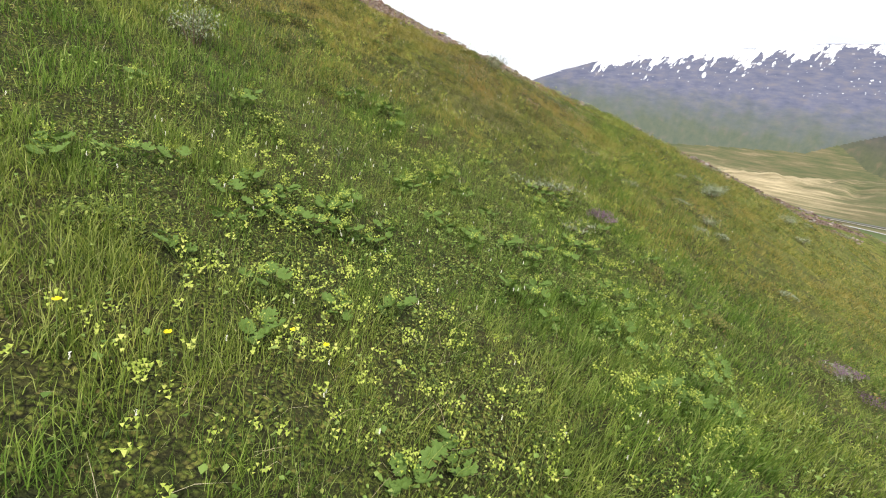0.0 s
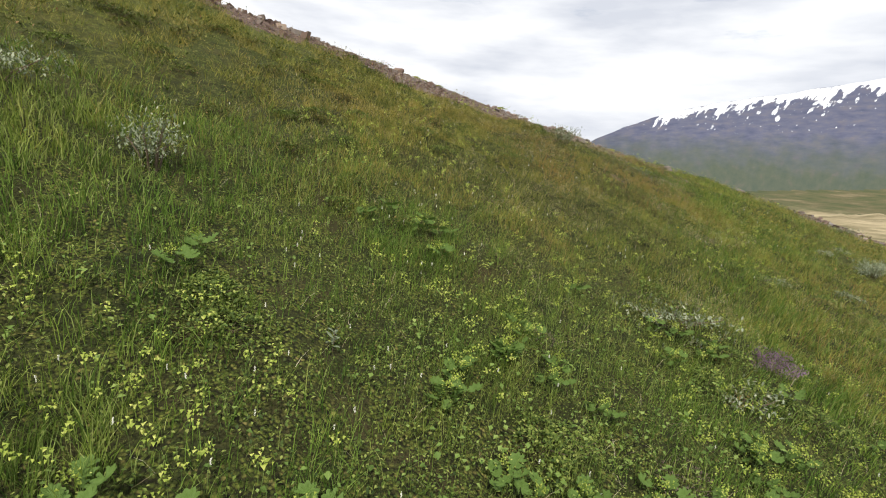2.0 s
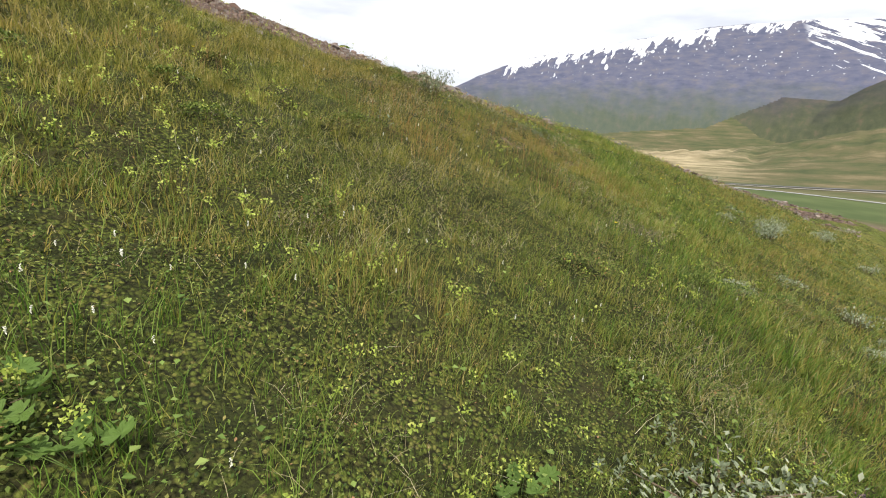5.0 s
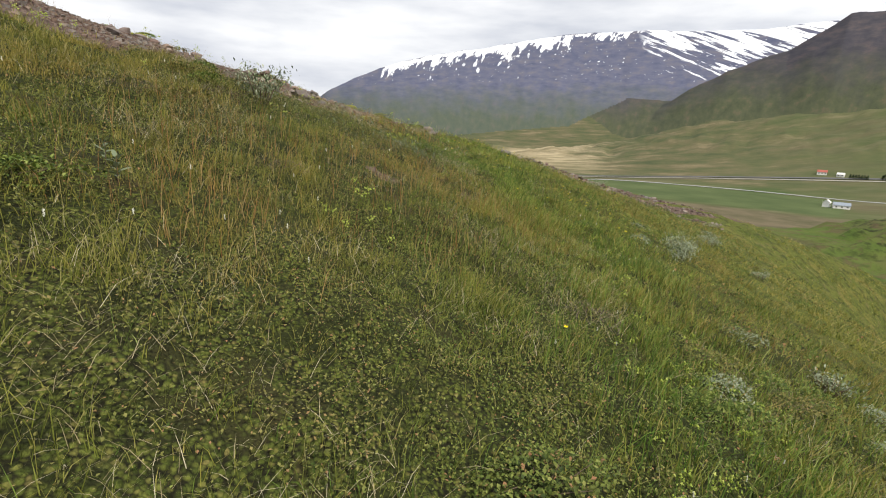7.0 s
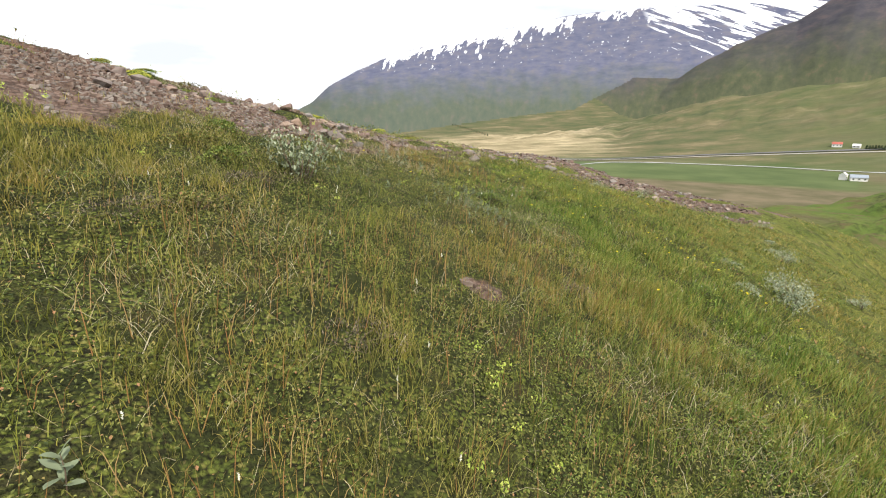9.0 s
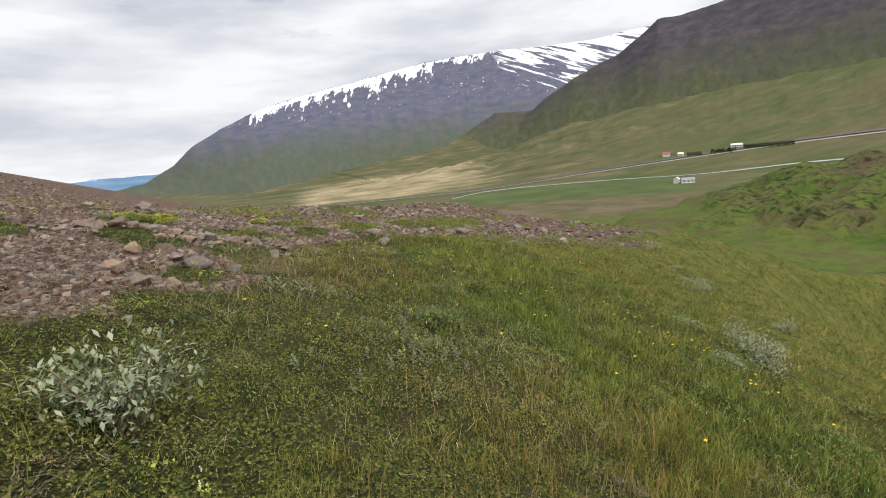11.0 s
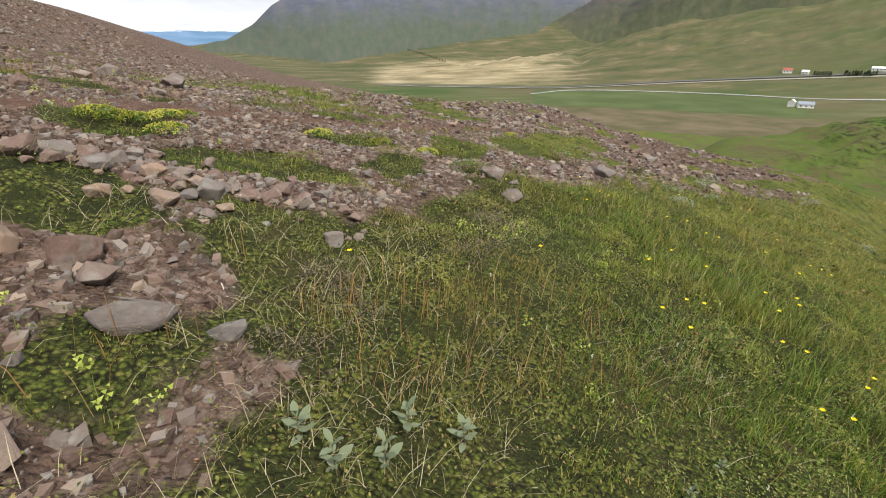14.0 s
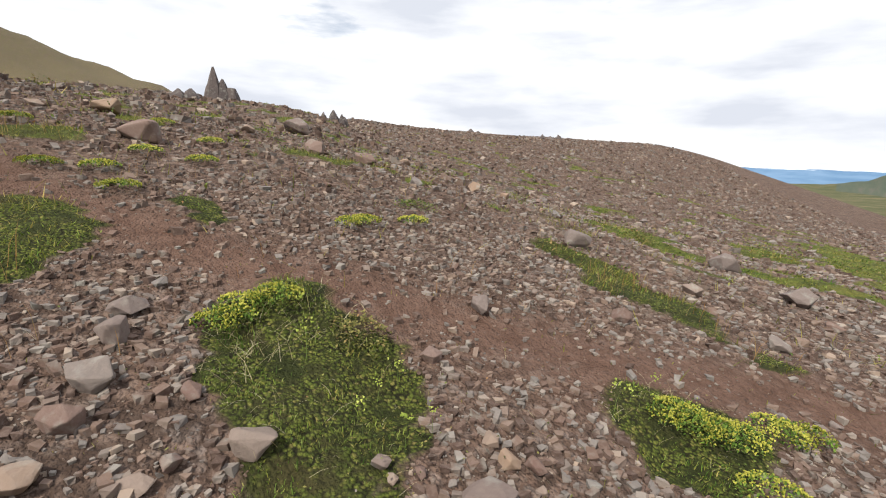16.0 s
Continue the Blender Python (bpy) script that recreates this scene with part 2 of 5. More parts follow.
class Nodes:
    """A short hand for node materials."""

    def __init__(self, name, rough=0.9, spec=0.2):
        self.mat = bpy.data.materials.new(name)
        self.mat.use_nodes = True
        self.n, self.l = self.mat.node_tree.nodes, self.mat.node_tree.links
        self.bsdf = self.n["Principled BSDF"]
        self.bsdf.inputs["Roughness"].default_value = rough
        self.bsdf.inputs["Specular IOR Level"].default_value = spec

    def node(self, kind, **inputs):
        nd = self.n.new(kind)
        for key, value in inputs.items():
            sock = nd.inputs[key.replace("_", " ")]
            if hasattr(value, "is_output"):
                self.l.new(value, sock)
            else:
                sock.default_value = value
        return nd

    def pos(self):
        return self.n.new("ShaderNodeNewGeometry").outputs["Position"]

    def attr(self, key):
        nd = self.n.new("ShaderNodeAttribute")
        nd.attribute_name = key
        return nd.outputs["Fac"]

    def noise(self, vec, scale, detail=3.0, rough=0.55):
        return self.node("ShaderNodeTexNoise", Vector=vec, Scale=scale, Detail=detail, Roughness=rough).outputs["Fac"]

    def scaled(self, vec, s):
        return self.node("ShaderNodeMapping", Vector=vec, Scale=s).outputs["Vector"]

    def ramp(self, fac, *stops):
        nd = self.n.new("ShaderNodeValToRGB")
        el = nd.color_ramp.elements
        while len(el) < len(stops):
            el.new(0.5)
        for e, (p, c) in zip(el, stops):
            e.position = p
            e.color = (*c, 1) if len(c) == 3 else c
        self.l.new(fac, nd.inputs["Fac"])
        return nd.outputs["Color"]

    def step(self, fac, a, b):
        return self.node("ShaderNodeMapRange", Value=fac, From_Min=a, From_Max=b).outputs["Result"]

    def mix(self, fac, a, b, mode="MIX"):
        nd = self.n.new("ShaderNodeMix")
        nd.data_type, nd.blend_type = "RGBA", mode
        for key, value in (("Factor", fac), ("A", a), ("B", b)):
            sock = [s for s in nd.inputs if s.name == key and s.type == ("VALUE" if key == "Factor" else "RGBA")][0]
            if hasattr(value, "is_output"):
                self.l.new(value, sock)
            else:
                sock.default_value = value if key == "Factor" else (*value, 1)
        return [s for s in nd.outputs if s.type == "RGBA"][0]

    def math(self, op, a, b):
        nd = self.n.new("ShaderNodeMath")
        nd.operation = op
        for i, v in enumerate((a, b)):
            if hasattr(v, "is_output"):
                self.l.new(v, nd.inputs[i])
            else:
                nd.inputs[i].default_value = v
        return nd.outputs[0]

    def done(self, colour, bump=None, strength=0.5, distance=0.02, through_light=0.0):
        self.l.new(colour, self.bsdf.inputs["Base Color"])
        if bump is not None:
            b = self.node("ShaderNodeBump", Height=bump, Strength=strength, Distance=distance)
            self.l.new(b.outputs["Normal"], self.bsdf.inputs["Normal"])
        if through_light:
            tr = self.n.new("ShaderNodeBsdfTranslucent")
            self.l.new(colour, tr.inputs["Color"])
            mx = self.n.new("ShaderNodeMixShader")
            mx.inputs["Fac"].default_value = through_light
            self.l.new(self.bsdf.outputs["BSDF"], mx.inputs[1])
            self.l.new(tr.outputs["BSDF"], mx.inputs[2])
            self.l.new(mx.outputs["Shader"], self.n["Material Output"].inputs["Surface"])
        return self.mat


def ground_material():
    m = Nodes("turf_and_gravel", 0.95, 0.15)
    p = m.pos()
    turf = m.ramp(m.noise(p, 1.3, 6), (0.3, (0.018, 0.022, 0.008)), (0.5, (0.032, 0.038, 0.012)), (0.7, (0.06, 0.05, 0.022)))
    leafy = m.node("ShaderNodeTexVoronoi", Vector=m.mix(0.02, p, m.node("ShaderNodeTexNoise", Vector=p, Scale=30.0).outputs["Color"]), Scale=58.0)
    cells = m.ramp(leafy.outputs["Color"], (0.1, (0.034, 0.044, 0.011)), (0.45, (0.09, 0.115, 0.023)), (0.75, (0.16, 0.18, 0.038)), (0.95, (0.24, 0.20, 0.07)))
    # shade between the leaves, put in as near-black cell edges
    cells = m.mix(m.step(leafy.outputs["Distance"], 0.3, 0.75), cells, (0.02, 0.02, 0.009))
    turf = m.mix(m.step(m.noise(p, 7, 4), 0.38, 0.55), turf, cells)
    short = m.ramp(m.noise(p, 0.8, 6, 0.65), (0.3, (0.085, 0.115, 0.022)), (0.5, (0.15, 0.17, 0.035)), (0.7, (0.23, 0.20, 0.055)))
    short = m.mix(m.step(m.noise(p, 14, 5, 0.7), 0.42, 0.62), m.mix(0.55, short, (0.05, 0.055, 0.016)), short)
    short = m.mix(m.math("MULTIPLY", m.step(m.noise(p, 3.4, 6, 0.7), 0.5, 0.6), 0.75), short, (0.035, 0.045, 0.014))
    short = m.mix(m.math("MULTIPLY", m.step(m.noise(p, 2.1, 6, 0.7), 0.56, 0.66), 0.6), short, (0.19, 0.15, 0.07))
    turf = m.mix(m.attr("short"), turf, short)
    earth = m.ramp(m.noise(p, 0.9, 5), (0.3, (0.125, 0.08, 0.06)), (0.55, (0.18, 0.12, 0.092)), (0.75, (0.215, 0.165, 0.135)))
    vor = m.node("ShaderNodeTexVoronoi", Vector=p, Scale=22.0)
    chips = m.ramp(vor.outputs["Color"], (0.1, (0.09, 0.058, 0.045)), (0.5, (0.18, 0.118, 0.093)), (0.9, (0.27, 0.205, 0.175)))
    earth = m.mix(0.55, earth, chips)
    big = m.node("ShaderNodeTexVoronoi", Vector=m.mix(0.06, p, m.node("ShaderNodeTexNoise", Vector=p, Scale=7.0).outputs["Color"]), Scale=14.0)
    slab = m.ramp(big.outputs["Color"], (0.1, (0.10, 0.064, 0.05)), (0.4, (0.17, 0.115, 0.092)), (0.7, (0.19, 0.155, 0.14)), (0.95, (0.29, 0.225, 0.19)))
    earth = m.mix(m.math("MULTIPLY", m.step(big.outputs["Distance"], 0.52, 0.36), m.step(m.noise(p, 2.2, 4), 0.40, 0.55)), earth, slab)
    # gaps round the chips darkened in the colour, as if shaded
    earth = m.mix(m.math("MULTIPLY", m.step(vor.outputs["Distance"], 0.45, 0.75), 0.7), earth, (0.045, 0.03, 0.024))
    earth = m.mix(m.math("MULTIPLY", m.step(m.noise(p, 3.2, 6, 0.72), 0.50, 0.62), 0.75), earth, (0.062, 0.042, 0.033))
    earth = m.mix(m.math("MULTIPLY", m.step(m.noise(p, 4.7, 6, 0.75), 0.55, 0.66), 0.7), earth, (0.27, 0.205, 0.175))
    trail = m.attr("trail")
    earth = m.mix(m.math("MULTIPLY", trail, 0.85), earth, m.ramp(m.noise(p, 6, 5), (0.3, (0.11, 0.06, 0.043)), (0.7, (0.175, 0.105, 0.08))))
    g = m.step(m.math("ADD", m.attr("gravel"), m.math("MULTIPLY", m.math("SUBTRACT", m.noise(p, 9, 4), 0.5), 0.9)), 0.35, 0.65)
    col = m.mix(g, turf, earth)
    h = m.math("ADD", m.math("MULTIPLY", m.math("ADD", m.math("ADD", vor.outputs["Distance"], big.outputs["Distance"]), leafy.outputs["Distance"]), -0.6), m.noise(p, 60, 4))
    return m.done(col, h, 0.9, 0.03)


def valley_material():
    m = Nodes("valley_pasture", 0.95, 0.1)
    p = m.pos()
    low = m.noise(m.scaled(p, (0.004, 0.008, 0.004)), 1.0, 5)
    col = m.ramp(low, (0.32, (0.055, 0.085, 0.026)), (0.5, (0.085, 0.10, 0.04)), (0.68, (0.115, 0.095, 0.056)))
    streak = m.noise(m.scaled(p, (0.012, 0.05, 0.05)), 1.0, 6, 0.65)
    col = m.mix(m.step(streak, 0.48, 0.78), col, (0.16, 0.145, 0.085))
    clods = m.noise(m.scaled(p, (0.011, 0.022, 0.022)), 1.0, 8, 0.68)
    moor = m.ramp(clods, (0.34, (0.055, 0.068, 0.032)), (0.46, (0.083, 0.092, 0.042)), (0.56, (0.12, 0.106, 0.057)), (0.68, (0.19, 0.158, 0.092)))
    col = m.mix(m.attr("moor"), col, moor)
    col = m.mix(m.step(m.attr("field"), 0.4, 0.6), col, m.ramp(m.noise(m.scaled(p, (0.02, 0.02, 0.02)), 1.0, 3), (0.35, (0.068, 0.094, 0.036)), (0.65, (0.098, 0.124, 0.05))))
    # sunshine breaking onto the moraine, painted as a pale mottled colour
    sun_patch = m.ramp(clods, (0.34, (0.15, 0.13, 0.07)), (0.48, (0.27, 0.225, 0.135)), (0.66, (0.44, 0.37, 0.235)))
    col = m.mix(m.step(m.math("ADD", m.attr("sun_patch"), m.math("MULTIPLY", m.math("SUBTRACT", streak, 0.5), 1.6)), 0.25, 0.85), col, sun_patch)
    col = m.mix(m.step(m.attr("heath"), 0.3, 0.8), col, m.ramp(m.noise(m.scaled(p, (0.03, 0.03, 0.03)), 1.0, 6), (0.35, (0.085, 0.082, 0.042)), (0.65, (0.155, 0.125, 0.08))))
    return m.done(col)


def spur_material():
    m = Nodes("tussocky_spur", 0.95, 0.1)
    p = m.pos()
    n1 = m.noise(m.scaled(p, (0.05, 0.05, 0.05)), 1.0, 5)
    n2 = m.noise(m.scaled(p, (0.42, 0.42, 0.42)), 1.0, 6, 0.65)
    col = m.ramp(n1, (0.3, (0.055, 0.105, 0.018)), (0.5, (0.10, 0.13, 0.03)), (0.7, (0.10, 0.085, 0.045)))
    # shaded folds painted as dark blotches, kept off the gully floor
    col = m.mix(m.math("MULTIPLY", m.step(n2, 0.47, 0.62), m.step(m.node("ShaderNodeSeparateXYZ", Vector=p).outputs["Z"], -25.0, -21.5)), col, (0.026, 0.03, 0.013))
    col = m.mix(m.math("MULTIPLY", m.step(m.noise(m.scaled(p, (0.16, 0.16, 0.3)), 1.0, 6, 0.7), 0.52, 0.6), 0.75), col, (0.11, 0.085, 0.045))
    return m.done(col, n2, 0.8, 1.0)


def mountain_material(name, snow, green_top, rocks, leafage):
    """uv: bearing in degrees and height in hundreds of metres."""
    m = Nodes(name, 0.95, 0.1)
    uv = m.n.new("ShaderNodeUVMap").outputs["UV"]
    xyz = m.node("ShaderNodeSeparateXYZ", Vector=uv)
    height = xyz.outputs["Y"]
    fine = m.noise(m.scaled(uv, (1.3, 3.0, 1.0)), 1.0, 7, 0.65)
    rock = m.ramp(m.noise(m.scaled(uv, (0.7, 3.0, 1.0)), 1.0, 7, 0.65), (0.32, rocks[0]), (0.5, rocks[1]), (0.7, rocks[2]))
    grass = m.ramp(fine, (0.35, leafage[0]), (0.55, leafage[1]), (0.7, leafage[2]))
    level = m.math("ADD", height, m.math("MULTIPLY", m.step(xyz.outputs["X"], 29.0, 20.0), 0.0 if snow else 1.0))
    g = m.step(m.math("ADD", level, m.math("MULTIPLY", m.math("SUBTRACT", m.noise(m.scaled(uv, (0.5, 1.1, 1.0)), 1.0, 6, 0.6), 0.5), 2.6)), green_top + 1.1, green_top - 1.0)
    col = m.mix(g, rock, grass)
    if snow:
        across = xyz.outputs["X"]
        lean = m.node("ShaderNodeCombineXYZ", X=m.math("ADD", across, m.math("MULTIPLY", height, -0.45)), Y=height).outputs["Vector"]
        broad = m.noise(m.scaled(lean, (0.6, 0.9, 1.0)), 1.0, 5, 0.6)
        gully = m.noise(m.scaled(lean, (1.7, 0.8, 1.0)), 1.0, 5, 0.62)
        drift = m.node("ShaderNodeCombineXYZ", X=m.math("ADD", m.math("MULTIPLY", across, 0.5), m.math("MULTIPLY", height, 0.9)), Y=m.math("ADD", m.math("MULTIPLY", height, 2.6), m.math("MULTIPLY", across, 0.75))).outputs["Vector"]
        stripes = m.noise(drift, 1.0, 5, 0.6)
        field = m.step(m.math("ADD", across, m.math("MULTIPLY", height, 0.5)), 24.4, 25.6)
        bare = m.math("MULTIPLY", m.step(across, 13.5, 15.5), m.math("SUBTRACT", 1.0, field))
        lead = m.math("ADD", m.math("MULTIPLY", broad, 0.46), m.math("MULTIPLY", gully, 0.54))
        lead = m.math("SUBTRACT", lead, m.math("MULTIPLY", bare, 0.045))
        need = m.ramp(m.attr("depth"), (0.0, (0.56,) * 3), (0.02, (0.40,) * 3), (0.09, (0.445,) * 3), (0.2, (0.515,) * 3), (0.42, (0.56,) * 3), (0.75, (0.605,) * 3), (0.97, (0.63,) * 3), (1.0, (0.8,) * 3))
        cover = m.step(m.math("SUBTRACT", lead, need), 0.0, 0.018)
        lying = m.math("MULTIPLY", field, m.step(m.math("SUBTRACT", stripes, m.math("MULTIPLY", m.attr("depth"), 0.22)), 0.43, 0.45))
        fleck = m.math("MULTIPLY", m.step(m.noise(m.scaled(lean, (3.2, 6.5, 1.0)), 1.0, 2, 0.5), 0.70, 0.72), m.step(m.attr("depth"), 1.25, 1.0))
        cover = m.math("MAXIMUM", m.math("MULTIPLY", cover, m.math("SUBTRACT", 1.0, field)), m.math("MAXIMUM", lying, fleck))
        col = m.mix(cover, col, (0.82, 0.85, 0.90))
    return m.done(col)


GROUND_MAT = ground_material()
VALLEY_MAT = valley_material()
SPUR_MAT = spur_material()
# distance haze is mixed into these colours: blue-violet rock, greyed grass
SNOW_MAT = mountain_material("hazed_snowy_basalt", True, 1.3, ((0.075, 0.085, 0.14), (0.105, 0.112, 0.165), (0.15, 0.14, 0.165)), ((0.068, 0.088, 0.066), (0.085, 0.10, 0.072), (0.115, 0.105, 0.088)))
DARK_MAT = mountain_material("dark_basalt_slope", False, 2.0, ((0.04, 0.04, 0.052), (0.06, 0.056, 0.066), (0.10, 0.08, 0.08)), ((0.048, 0.057, 0.032), (0.07, 0.078, 0.042), (0.106, 0.088, 0.056)))


# ---- the land ----
def polar(rings, bearings, height):
    """Vertices and quads of a sheet round (OX, OY)."""
    rr, aa = np.meshgrid(rings, np.radians(bearings), indexing="ij")
    x, y = OX + rr * np.sin(aa), OY + rr * np.cos(aa)
    v = np.stack([x, y, height(x, y)], -1).reshape(-1, 3)
    n, k = rr.shape
    i, j = np.meshgrid(np.arange(n - 1), np.arange(k - 1), indexing="ij")
    q = (i * k + j).ravel()
    return v, np.stack([q, q + k, q + k + 1, q + 1], -1), np.stack([np.degrees(aa).ravel(), rr.ravel()], -1)


def trail_of(x, y):
    """A trodden path, contouring the hill above the gravel."""
    px = np.interp(y, (9, 12.5, 13.6, 14.6, 16, 17.5, 19.4, 20.6, 24, 30), (-13, -8.6, -7.25, -6.2, -5.15, -4.25, -2.75, -1.65, 0.6, 3))
    return np.exp(-((x - px + 0.25 * (fbm(x * 1.2, y * 1.2, 37, 3) - 0.5)) / 0.5) ** 2) * smooth(28, 22, y)


def walk_gap(x, y):
    """Metres from the line walked, by its rows alone."""
    return np.min([np.hypot(x - p[1], y - p[2]) for p in PATH], axis=0)


rings = np.concatenate([[0.0, 0.15], np.geomspace(0.4, 60, 280), np.geomspace(61.8, 410, 60)])
v, f, ar = polar(rings, np.linspace(-180, 180, 321), ground_z)
rad = ar[f[:, 0], 1]
az = ar[f[:, 0], 0]
spur_face = (rad > np.interp(az, (28, 38, 46), (62, 54, 40))) & (az > 28) & (az < 120)
me = mesh_of("ground", v, f[~spur_face], attrs=(("gravel", gravel(v[:, 0], v[:, 1]) * (1 - 0.45 * smooth(70, 110, ar[:, 1]) * smooth(-60, -75, ar[:, 0]))), ("trail", trail_of(v[:, 0], v[:, 1])), ("short", smooth(3.5, 9, walk_gap(v[:, 0], v[:, 1])))))
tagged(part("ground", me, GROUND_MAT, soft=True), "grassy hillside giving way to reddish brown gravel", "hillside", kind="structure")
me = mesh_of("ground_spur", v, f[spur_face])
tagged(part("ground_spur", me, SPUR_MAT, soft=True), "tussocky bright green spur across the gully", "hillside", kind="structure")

bearings = np.concatenate([np.arange(-180, -32, 4.0), np.arange(-32, 66, 0.16), np.arange(66, 181, 4.0), [180]])
rings = np.concatenate([np.geomspace(410, 1600, 70), np.geomspace(1625, 4900, 95)])
v, f, ar = polar(rings, bearings, land)
rad, az = ar[f[:, 0], 1], ar[f[:, 0], 0]
crest = 3600
snowy_face = (rad >= np.interp(az, (-30, -20, -8, 7, 15, 21), (3000, 2500, 1400, 1650, 1800, 2400))) & (rad < 4100)
snowy_face |= (rad >= 4100) & (az > -9)
snowy_face &= (az > -20) & (v[f].mean(1)[:, 2] > FLOOR + 6)
range_face = (rad >= 4100) & (az <= -9)
dark_face = (az > np.interp(rad, (1420, 1700, 2300), (27, 20, 15))) & (rad > 1420) & ~snowy_face & ~range_face
valley_face = ~(snowy_face | range_face | dark_face)
va, vr = ar[:, 0], ar[:, 1]
field = smooth(14, 17, va) * smooth(44, 40, va) * smooth(545, 560, vr) * smooth(735, 715, vr)
# where the sunlit patch is painted on the valley floor
sun_patch = smooth(-6, 1, va) * smooth(27, 9, va) * smooth(745, 830, vr) * smooth(1500, 1200, vr)
heath = smooth(560, 520, vr)
moor = smooth(745, 820, vr) * (0.35 + 0.65 * smooth(46, 26, va))
uv = np.stack([va, v[:, 2] / 100], -1)
top = np.interp(va, (-21, -18, -15, -13, -10, -7, -1.4, 5, 11, 17, 22, 28, 32, 36), np.tan(np.radians((-0.7, -0.2, 1.4, 3.0, 4.7, 6.0, 7.6, 8.7, 9.8, 10.4, 10.6, 10.2, 10.1, 10.5))) * 3600)
line = np.interp(va, (-15, -9, 0, 8, 14, 24, 30, 36), (260, 300, 370, 370, 360, 360, 500, 500))
depth = np.clip((top - v[:, 2]) / line, 0, None) + 0.45 * smooth(-4, -10, va) + 1.2 * smooth(290, 170, v[:, 2]) - 0.08 * smooth(25, 31, va)
me = mesh_of("valley", v, f[valley_face], attrs=(("field", field), ("sun_patch", sun_patch), ("heath", heath), ("moor", moor)))
tagged(part("valley", me, VALLEY_MAT, soft=True), "broad valley floor of pasture, heath and moraine, sunlit patch painted pale", "valley", kind="structure")
me = mesh_of("backdrop_dark_mountain", v, f[dark_face], uv)
tagged(part("backdrop_dark_mountain", me, DARK_MAT, soft=True), "dark basalt mountainside with green lower slopes", "mountain", kind="structure")
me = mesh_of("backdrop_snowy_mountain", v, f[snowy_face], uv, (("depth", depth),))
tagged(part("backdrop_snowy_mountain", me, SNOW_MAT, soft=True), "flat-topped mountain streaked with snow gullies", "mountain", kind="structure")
rm = Nodes("haze_blue_range", 0.95, 0.1)
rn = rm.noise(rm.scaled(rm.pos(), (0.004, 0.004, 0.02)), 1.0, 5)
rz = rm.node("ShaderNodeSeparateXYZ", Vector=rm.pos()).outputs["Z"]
# the blue is aerial haze put into the rock colour, snow on top
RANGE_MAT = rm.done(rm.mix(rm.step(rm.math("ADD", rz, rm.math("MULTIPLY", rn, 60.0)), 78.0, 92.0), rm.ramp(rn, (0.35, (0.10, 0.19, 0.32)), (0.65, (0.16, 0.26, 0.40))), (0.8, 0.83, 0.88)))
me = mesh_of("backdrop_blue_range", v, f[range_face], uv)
tagged(part("backdrop_blue_range", me, RANGE_MAT, soft=True), "distant range at the valley's end, tinted haze blue", "mountain", kind="structure")


# ---- plants ----
RNG = np.random.RandomState(11)
WALK = np.array([p[1:3] for p in PATH])


def off_path(x, y):
    """Metres from the line walked."""
    d = np.full(np.shape(x), 1e9)
    for a, b in zip(WALK[:-1:2], WALK[1::2]):
        ab = b - a
        t = np.clip(((x - a[0]) * ab[0] + (y - a[1]) * ab[1]) / max(ab @ ab, 1e-6), 0, 1)
        d = np.minimum(d, np.hypot(x - a[0] - t * ab[0], y - a[1] - t * ab[1]))
    return d


def scatter(n, x0, x1, y0, y1, keep, first=None):
    """Up to n points of the rectangle, thinned by first(x, y) and keep(x, y), from 0 to 1."""
    x, y = RNG.uniform(x0, x1, n), RNG.uniform(y0, y1, n)
    for thin in (first, keep):
        if thin is not None:
            ok = RNG.rand(len(x)) < thin(x, y)
            x, y = x[ok], y[ok]
    return x, y


def beside(n, spread):
    """Points strewn along the walk and a little beyond its end."""
    step = np.concatenate([[0], np.cumsum(np.hypot(*np.diff(WALK, axis=0).T))])
    t = RNG.uniform(0, step[-1], n)
    x, y = np.interp(t, step, WALK[:, 0]), np.interp(t, step, WALK[:, 1])
    far = RNG.uniform(0, 3.2, n)
    return x + RNG.normal(0, spread, n), y + far + RNG.normal(0, 0.8, n)


def turf(x, y):
    return 0.985 - 0.965 * smooth(0.25, 0.85, gravel(x, y))


def lush(x, y):
    """1 in the fresh grass where the walk begins and down the slope, 0 in the dry sward."""
    n = fbm(x * 0.5, y * 0.5, 41)
    start = smooth(9.0, 4.0, y + 3.0 * (n - 0.5) - 0.5 * x)
    side = smooth(-1.2, 1.6, x + 2.2 * (fbm(x * 0.6, y * 0.6, 42) - 0.5)) * smooth(6.5, 2.5, x + 2 * (n - 0.5))
    side = np.maximum(side, 1.5 * smooth(1.5, 0.7, np.hypot((x - 0.3) / 1.0, (y - 15.2) / 2.2) + 0.8 * (n - 0.5)))
    tuft = smooth(0.4, 0.7, patches(x, y)) * smooth(13, 14, y)
    return np.clip(np.maximum(np.maximum(start, 0.42 * side), 0.5 * tuft), 0, 1)


